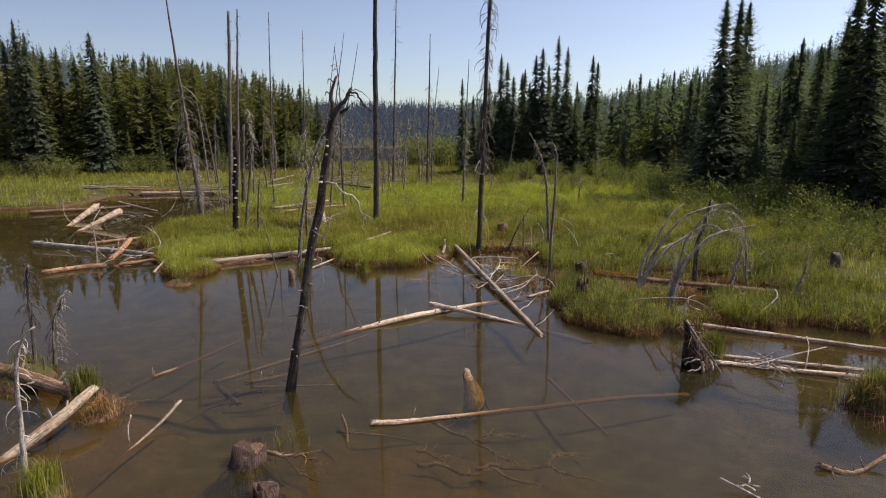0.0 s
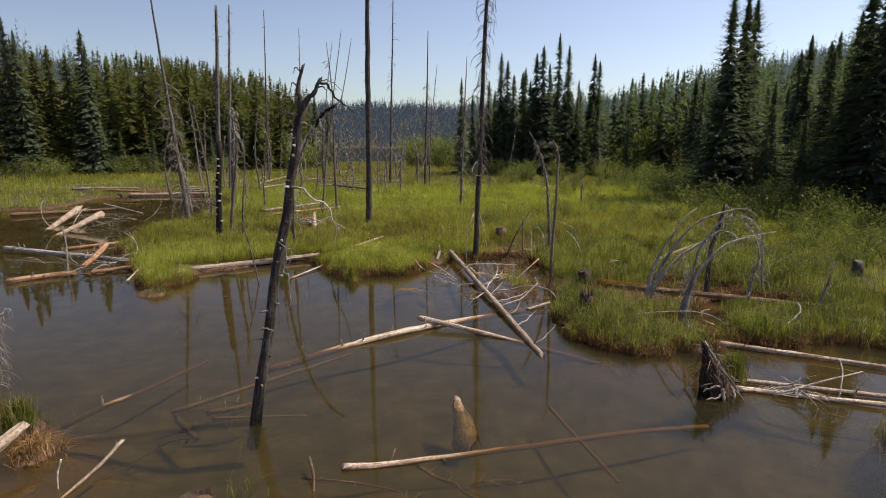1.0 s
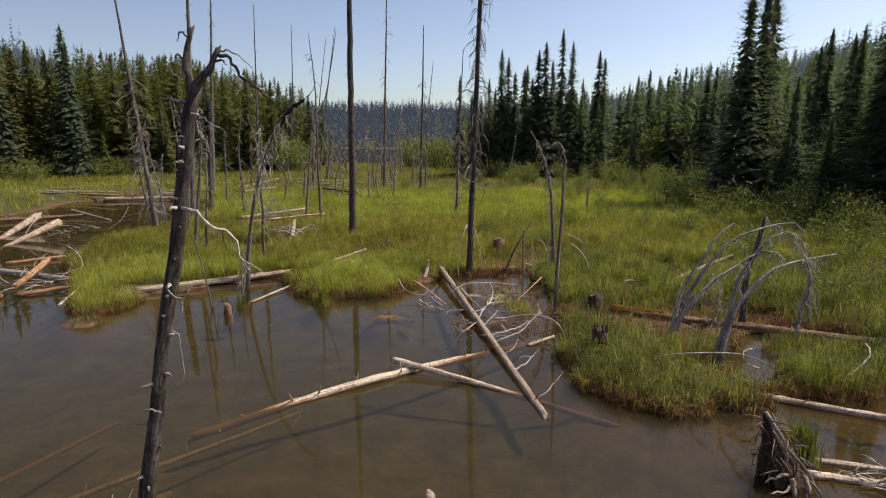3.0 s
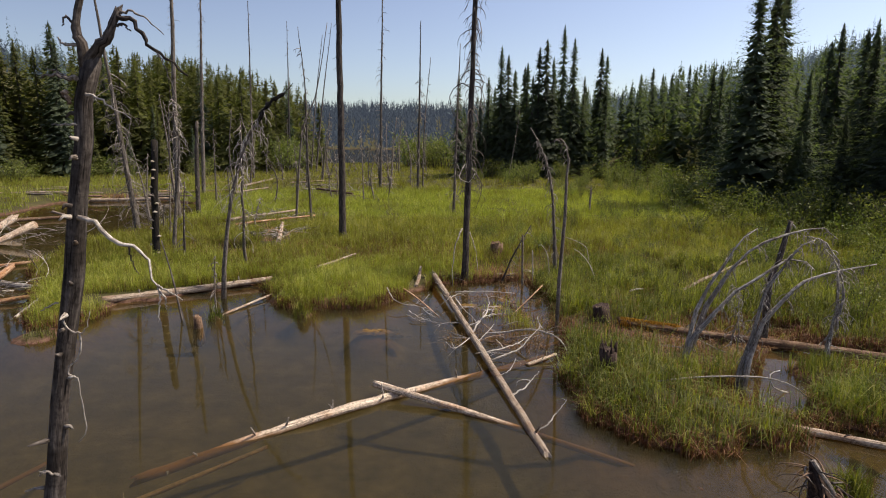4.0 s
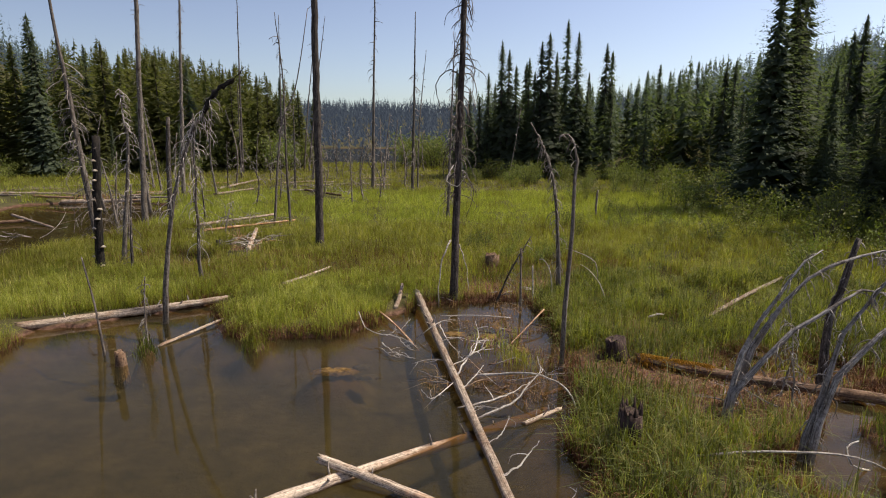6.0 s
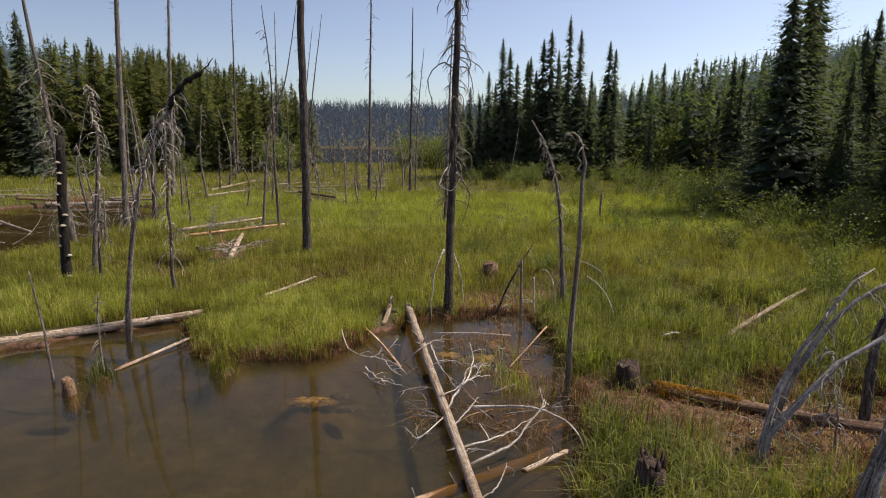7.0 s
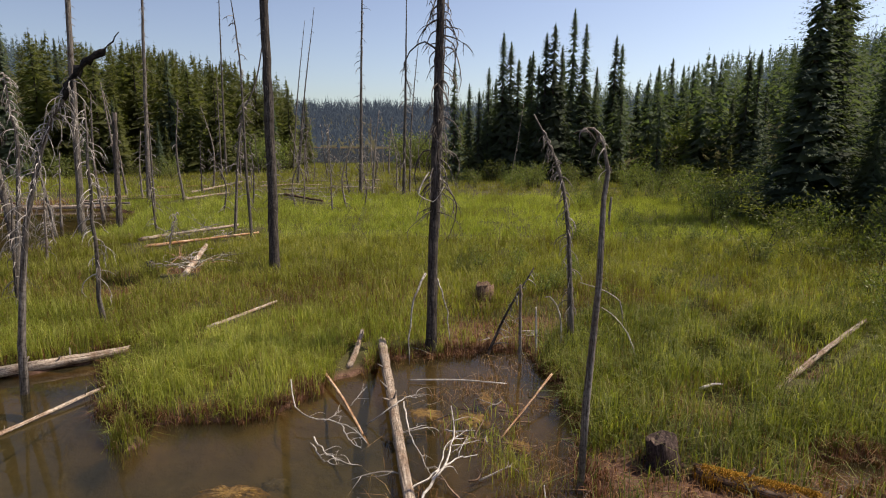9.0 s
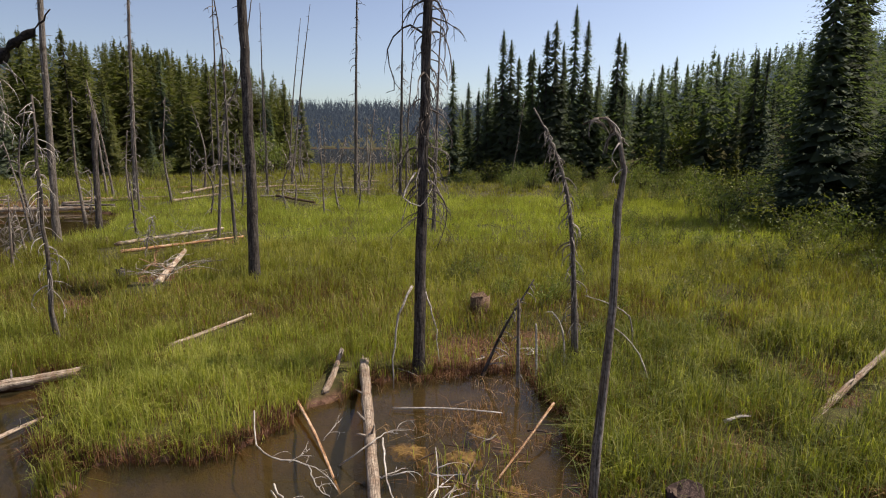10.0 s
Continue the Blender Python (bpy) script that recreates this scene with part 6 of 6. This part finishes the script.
for paths, l in ((([(-0.3, 6.64, -0.1), (0.04, 6.62, -0.08), (0.34, 6.39, -0.08), (0.63, 6.56, -0.08), (0.91, 6.34, -0.09), (1.23, 6.26, -0.12)], [(-0.34, 7.06, -0.12), (-0.13, 6.87, -0.09), (0.08, 6.65, -0.08)]), "forked brown branch drowned on the pond bed"),
                 (([(0.45, 6.53, -0.08), (0.7, 6.62, -0.07), (0.9, 6.52, -0.07), (1.36, 6.62, -0.09), (1.57, 6.49, -0.1), (1.98, 6.37, -0.15)], [(1.36, 6.62, -0.09), (1.5, 6.85, -0.08), (1.75, 6.95, -0.1)]), "long brown branch drowned on the pond bed"),
                 (([(-0.23, 7.81, -0.06), (0.09, 7.54, -0.1), (0.46, 7.25, -0.1), (0.77, 6.93, -0.12), (1.02, 6.71, -0.14)], [(0.46, 7.25, -0.1), (0.7, 7.4, -0.1), (1.2, 7.45, -0.12)]), "dark brown branch sunk beside the slim log"),
                 (([(-2.26, 6.74, 0.02), (-2.01, 6.71, -0.02), (-1.77, 6.71, 0.0), (-1.65, 6.64, -0.06)], [(-2.0, 6.71, -0.02), (-1.8, 6.5, -0.1), (-1.5, 6.3, -0.14)]), "snaking brown root off the wet stump")):
    T = thing("sunken_branch", paths[0][0], l, "branch", "dead branches")
    for k, path in enumerate(paths):
        bb = Build().tube(wander(smooth_path(path, 14), 0.02, k + 2), [(0.03 - 0.006 * k) * (1 - 0.05 * i) for i in range(15)], 7, 0.2, k)
        for m in range(5):
            twig(bb, smooth_path(path, 14)[3 + 2 * m], (0.8, 0.8 - 0.4 * m, 0.05), 0.35, 0.009, 0.03, 970 + 9 * k + m, 1, 4)
        bb.ob("branch", ROOT, T, "", True, paths[0][0])


# ---- stumps ----
def stump(x, y, z, r, h, label, mat=None, roots=5, seed=1, wet=False, cut=None, lean=(0, 0), splinter=0):
    root = thing("tree_stump", (x, y, z), label, "stump", "stumps")
    bole = Build().tube([(x, y, z - 0.25), (x, y, z), (x + lean[0] * 0.5, y + lean[1] * 0.5, z + h * 0.5), (x + lean[0], y + lean[1], z + h)], [r * 1.35, r * 1.2, r * 0.98, r * 0.93], 16, 0.12, seed, 0.4).ob("trunk", mat or STUMPWOOD, root, "", True, (x, y, z))
    for k in range(int(splinter * 16)):
        an = 0.393 * k + 0.2 * math.sin(k * 3.7)
        c, q = math.cos(an), math.sin(an)
        Build().tube([(x + c * r * 0.7, y + q * r * 0.7, z + h - 0.08), (x + c * r * 0.78, y + q * r * 0.78, z + h + 0.02), (x + c * r * 0.85, y + q * r * 0.85, z + h + 0.02 + 0.16 * ((k * 7) % 11) / 11)], [r * 0.2, r * 0.15, r * 0.02], 4, 0.2, k).ob("splinter", mat or STUMPWOOD, root, "", True, (x, y, z))
    Build().tube([(x + lean[0], y + lean[1], z + h - 0.06), (x + lean[0], y + lean[1], z + h - 0.015)], [r * 0.86, r * 0.8], 16, 0.1, seed).ob("cut_face", cut or CUTWOOD, bole, "grey-brown old cut face", False, (x, y, z))
    r0 = random.Random(seed)
    for k in range(roots):
        an = 6.28 * k / roots + r0.uniform(-0.4, 0.4)
        c, s = math.cos(an), math.sin(an)
        Build().tube([(x + c * r * 0.8, y + s * r * 0.8, z + 0.08), (x + c * r * 1.5, y + s * r * 1.5, z), (x + c * r * 2.3, y + s * r * 2.3, z - 0.16)], [r * 0.3, r * 0.22, r * 0.08], 6, 0.1, k).ob("root", mat or STUMPWOOD, root, "", True, (x, y, z))
    return root


stump(4.12, 16.4, 0.05, 0.17, 0.34, "dark weathered beaver-cut stump on the bank", seed=1, lean=(-0.05, 0))
stump(3.38, 13.35, 0.1, 0.15, 0.5, "splintered dark grey stump in the sedge bank", seed=2, splinter=1)
stump(-2.45, 6.55, -0.12, 0.22, 0.28, "wet red-brown cut stump standing in shallow water", STUMPWOOD, seed=3, cut=ROOT, lean=(0.03, 0.04))
stump(-2.0, 5.9, -0.16, 0.15, 0.25, "low wet stump awash in the pond", STUMPWOOD, seed=4, cut=ROOT)
stump(-4.33, 15.93, -0.1, 0.085, 0.34, "small brown stub standing in shallow water", ROOT, 0, 5)
stump(-5.95, 24.3, 0.2, 0.1, 0.4, "small dark stub in the sedge", DARKBARK, 0, 6)
stump(2.35, 22.3, 0.22, 0.2, 0.4, "broken brown stump behind the muddy inlet", ROOT, 4, 7)
stump(11.6, 16.5, 0.25, 0.14, 0.45, "dark stump in the willow scrub", DARKBARK, 3, 8)
stump(-7.07, 16.4, 0.0, 0.09, 0.2, "small dark stub at the tip of the sedge point", DARKBARK, 0, 9)
tuft(-6.96, 15.2, 0.3, 120, 0.2, "drowned grass patch off the sedge point", DARK_SEDGE, 45, 0.9)
SS = fallen_log([(0.58, 8.72, -0.42), (0.5, 9.0, -0.16), (0.44, 9.24, 0.03)], 0.29, "orange submerged stump leaning up, its gnawed tip above water", WET, 0, 60, 0.32, name="sunken_stump", sides=14, category="stump")
Build().tube([(0.45, 9.2, -0.01), (0.43, 9.27, 0.06), (0.41, 9.31, 0.1)], [0.06, 0.05, 0.012], 8, 0.25, 3, 0.6).ob("gnawed_tip", PALE, SS.children[0], "white gnawed wood tip", True, (0.58, 8.72, -0.42))

# the upturned root plate
RW = thing("root_plate", (4.6, 9.75, 0), "upturned tangle of dark roots rising from the pond", "root plate")
Build().tube([(4.66, 9.74, -0.3), (4.64, 9.74, 0.0), (4.58, 9.75, 0.25), (4.48, 9.78, 0.5), (4.36, 9.8, 0.82)], [0.24, 0.22, 0.17, 0.09, 0.02], 16, 0.45, 3, 0.8).ob("root_mass", STUMPWOOD, RW, "dark peaty mass of roots", True, (4.6, 9.75, 0))
g0 = random.Random(5)
for k in range(64):
    s = g0.random() ** 0.8
    an, w = g0.uniform(0, 6.28), 0.24 * (1 - s) + 0.04
    p = (4.66 - 0.3 * s * s + w * math.cos(an), 9.74 + 0.06 * s + w * math.sin(an), 0.05 + 0.72 * s)
    bb = Build()
    twig(bb, p, (0.7 * math.cos(an) + g0.uniform(-0.3, 0.3), 0.7 * math.sin(an), g0.uniform(-0.9, 0.4)), g0.uniform(0.14, 0.42), g0.uniform(0.007, 0.016), g0.uniform(0.1, 0.6), 700 + k, 1, 5)
    bb.ob("root", (ROOT, DARKBARK, ROOT, STUMPWOOD, DARKBARK, ROOT, GREYTWIG, DARKBARK)[k % 8], RW, "", True, (4.6, 9.75, 0))
for path, r, m in (([(4.36, 9.78, 0.84), (4.55, 9.62, 0.5), (4.78, 9.54, 0.22), (4.95, 9.5, -0.05)], 0.026, GREY), ([(4.6, 9.55, 0.16), (4.42, 9.48, 0.2), (4.28, 9.48, 0.12)], 0.022, GREY), ([(4.62, 9.52, 0.1), (4.5, 9.42, 0.06), (4.3, 9.4, 0.03)], 0.02, PALE), ([(4.7, 9.5, 0.2), (4.74, 9.42, 0.1), (4.68, 9.38, -0.05)], 0.03, PALE), ([(4.58, 9.5, 0.16), (4.58, 9.42, 0.05), (4.56, 9.4, -0.08)], 0.035, PALE)):
    Build().tube(wander(smooth_path(path, 9), 0.012, 5), [r * (1 - 0.06 * i) for i in range(10)], 8, 0.2, 4).ob("root", m, RW, "broken bleached root", True, (4.6, 9.75, 0))


def brush(x, y, z, r, n, ln, label, seed, mats, flat=0.25):
    """A heap of broken dead branches."""
    root = thing("brush_heap", (x, y, z), label, "dead branches", "dead branches")
    g0 = random.Random(seed)
    for k in range(n):
        an = g0.uniform(0, 6.28)
        bb = Build()
        twig(bb, (x + g0.uniform(-r, r), y + g0.uniform(-r, r), z + g0.uniform(0, 0.1)), (math.cos(an), math.sin(an), g0.uniform(0, flat)), ln * g0.uniform(0.4, 1.1), 0.014, 0.1, seed * 50 + k, 2, 5)
        bb.ob("branch", mats[k % len(mats)], root, "", True, (x, y, z))
    return root


brush(5.85, 9.55, 0.06, 0.22, 18, 0.6, "bleached dead branches heaped on floating logs", 61, (TWIG, GREYTWIG), 0.5)
brush(-5.3, 25.0, 0.35, 0.6, 26, 1.2, "heap of broken bleached branches in the meadow", 63, (TWIG, ORANGE, GREYTWIG), 0.6)
brush(-7.0, 29.0, 0.35, 1.0, 20, 1.2, "scattered bleached branches on the meadow", 64, (TWIG, GREYTWIG), 0.8)
dead_tree([(-10.6, 17.1, -0.05), (-10.75, 17.4, 0.35), (-11.0, 17.8, 0.8), (-11.25, 18.1, 1.25)], 0.05, "thin grey dead pole leaning over the driftwood", GREY, 8, 0.35, 0.7, 0.2, 1.0, 59, 0.4, GREYTWIG, kids=1)
brush(-10.6, 18.6, 0.1, 1.2, 22, 1.3, "tangle of dead branches on the channel logs", 65, (GREYTWIG, TWIG, DARKBARK), 0.9)
brush(-14.5, 25.5, 0.1, 1.6, 16, 1.6, "dead branches standing in the channel", 66, (GREYTWIG, TWIG), 1.0)
brush(2.1, 17.6, -0.03, 0.7, 16, 0.7, "thin brown sticks lying in the shallow inlet", 74, (ROOT, STUMPWOOD, GREYTWIG), 0.06)
brush(1.7, 15.6, 0.0, 0.5, 10, 0.8, "fine drowned branches beside the long log", 67, (GREYTWIG, ROOT), 0.2)
brush(-3.0, 8.9, -0.25, 0.7, 10, 0.9, "dark drowned branches round the burnt snag", 69, (SUNKEN,), 0.1)
brush(2.6, 20.3, 0.06, 0.6, 12, 0.7, "dry brown sticks on the muddy inlet shore", 70, (ROOT, TWIG, GREYTWIG), 0.2)
brush(5.6, 15.2, 0.05, 0.8, 10, 0.8, "dry sticks on bare mud", 71, (GREYTWIG, ROOT), 0.2)
brush(3.6, 5.9, 0.0, 0.2, 4, 0.32, "thin bleached twigs poking from the pond", 72, (TWIG, GREYTWIG), 0.9)
brush(-5.6, 41.0, 0.4, 1.5, 14, 1.3, "bare bent branches in the far sedge", 73, (GREYTWIG, TWIG), 1.2)


def mat_patch(x, y, z, rx, ry, label, mat, seed, name="algae_mat", cat="algae"):
    """A low, ragged pad with a rounded edge."""
    g0 = random.Random(seed)
    n, vs, fs = 44, [], []
    for j, (q, up) in enumerate(((1.0, -0.03), (0.86, 0.008), (0.5, 0.02))):
        for k in range(n):
            an = 6.283 * k / n
            w = q * (1 + 0.14 * math.sin(2 * an + seed) + 0.09 * math.sin(5 * an + seed * 2) + 0.06 * math.sin(9 * an + seed) + g0.uniform(-0.12, 0.12))
            vs.append((x + rx * w * math.cos(an), y + ry * w * math.sin(an), z + up + g0.uniform(-0.008, 0.016)))
    vs.append((x, y, z + 0.025))
    for j in (0, 1):
        for k in range(n):
            fs += [(j * n + k, j * n + (k + 1) % n, (j + 1) * n + (k + 1) % n), (j * n + k, (j + 1) * n + (k + 1) % n, (j + 1) * n + k)]
    fs += [(2 * n + k, 2 * n + (k + 1) % n, 3 * n) for k in range(n)]
    return tagged(bulk(name, np.array(vs), np.array(fs), mat), label, cat, "algae mats")


mat_patch(-0.72, 15.85, -0.022, 0.34, 0.17, "yellow-brown algae mat floating on the pond", ALGAE, 1)
mat_patch(1.95, 17.55, -0.012, 0.2, 0.24, "yellow algae mat in the shallow inlet", ALGAE, 2)
mat_patch(1.3, 17.7, -0.02, 0.26, 0.2, "rusty algae mat in the shallow inlet", ALGAE, 3)
mat_patch(2.5, 16.9, -0.016, 0.18, 0.14, "brown algae mat near the reeds", ALGAE, 4)
mat_patch(2.15, 18.2, -0.018, 0.14, 0.2, "small yellow algae mat in the inlet", ALGAE, 5)
mat_patch(-0.3, 16.05, -0.03, 0.15, 0.1, "dark clump of pond weed awash", SUNKEN, 6)
mat_patch(-0.12, 15.65, -0.03, 0.2, 0.09, "dark clump of pond weed below the surface", SUNKEN, 7)

# moss on the rotting log
mx, g1 = [], np.random.default_rng(9)
n = 4200
s = g1.random(n) ** 1.2 * 0.27
mx, my = 4.45 + 3.6 * s, 16.13 - 1.75 * s
px, py = mx + g1.normal(0, 0.05, n), my + g1.normal(0, 0.06, n)
pz = 0.23 - ((px - mx) ** 2 + (py - my) ** 2) * 6
tagged(sedge("moss", px, py, pz, np.full(n, 0.028), 0.010, MOSS, 0.8, 91), "orange-yellow moss growing along the rotting log", "moss", kind="stuff")
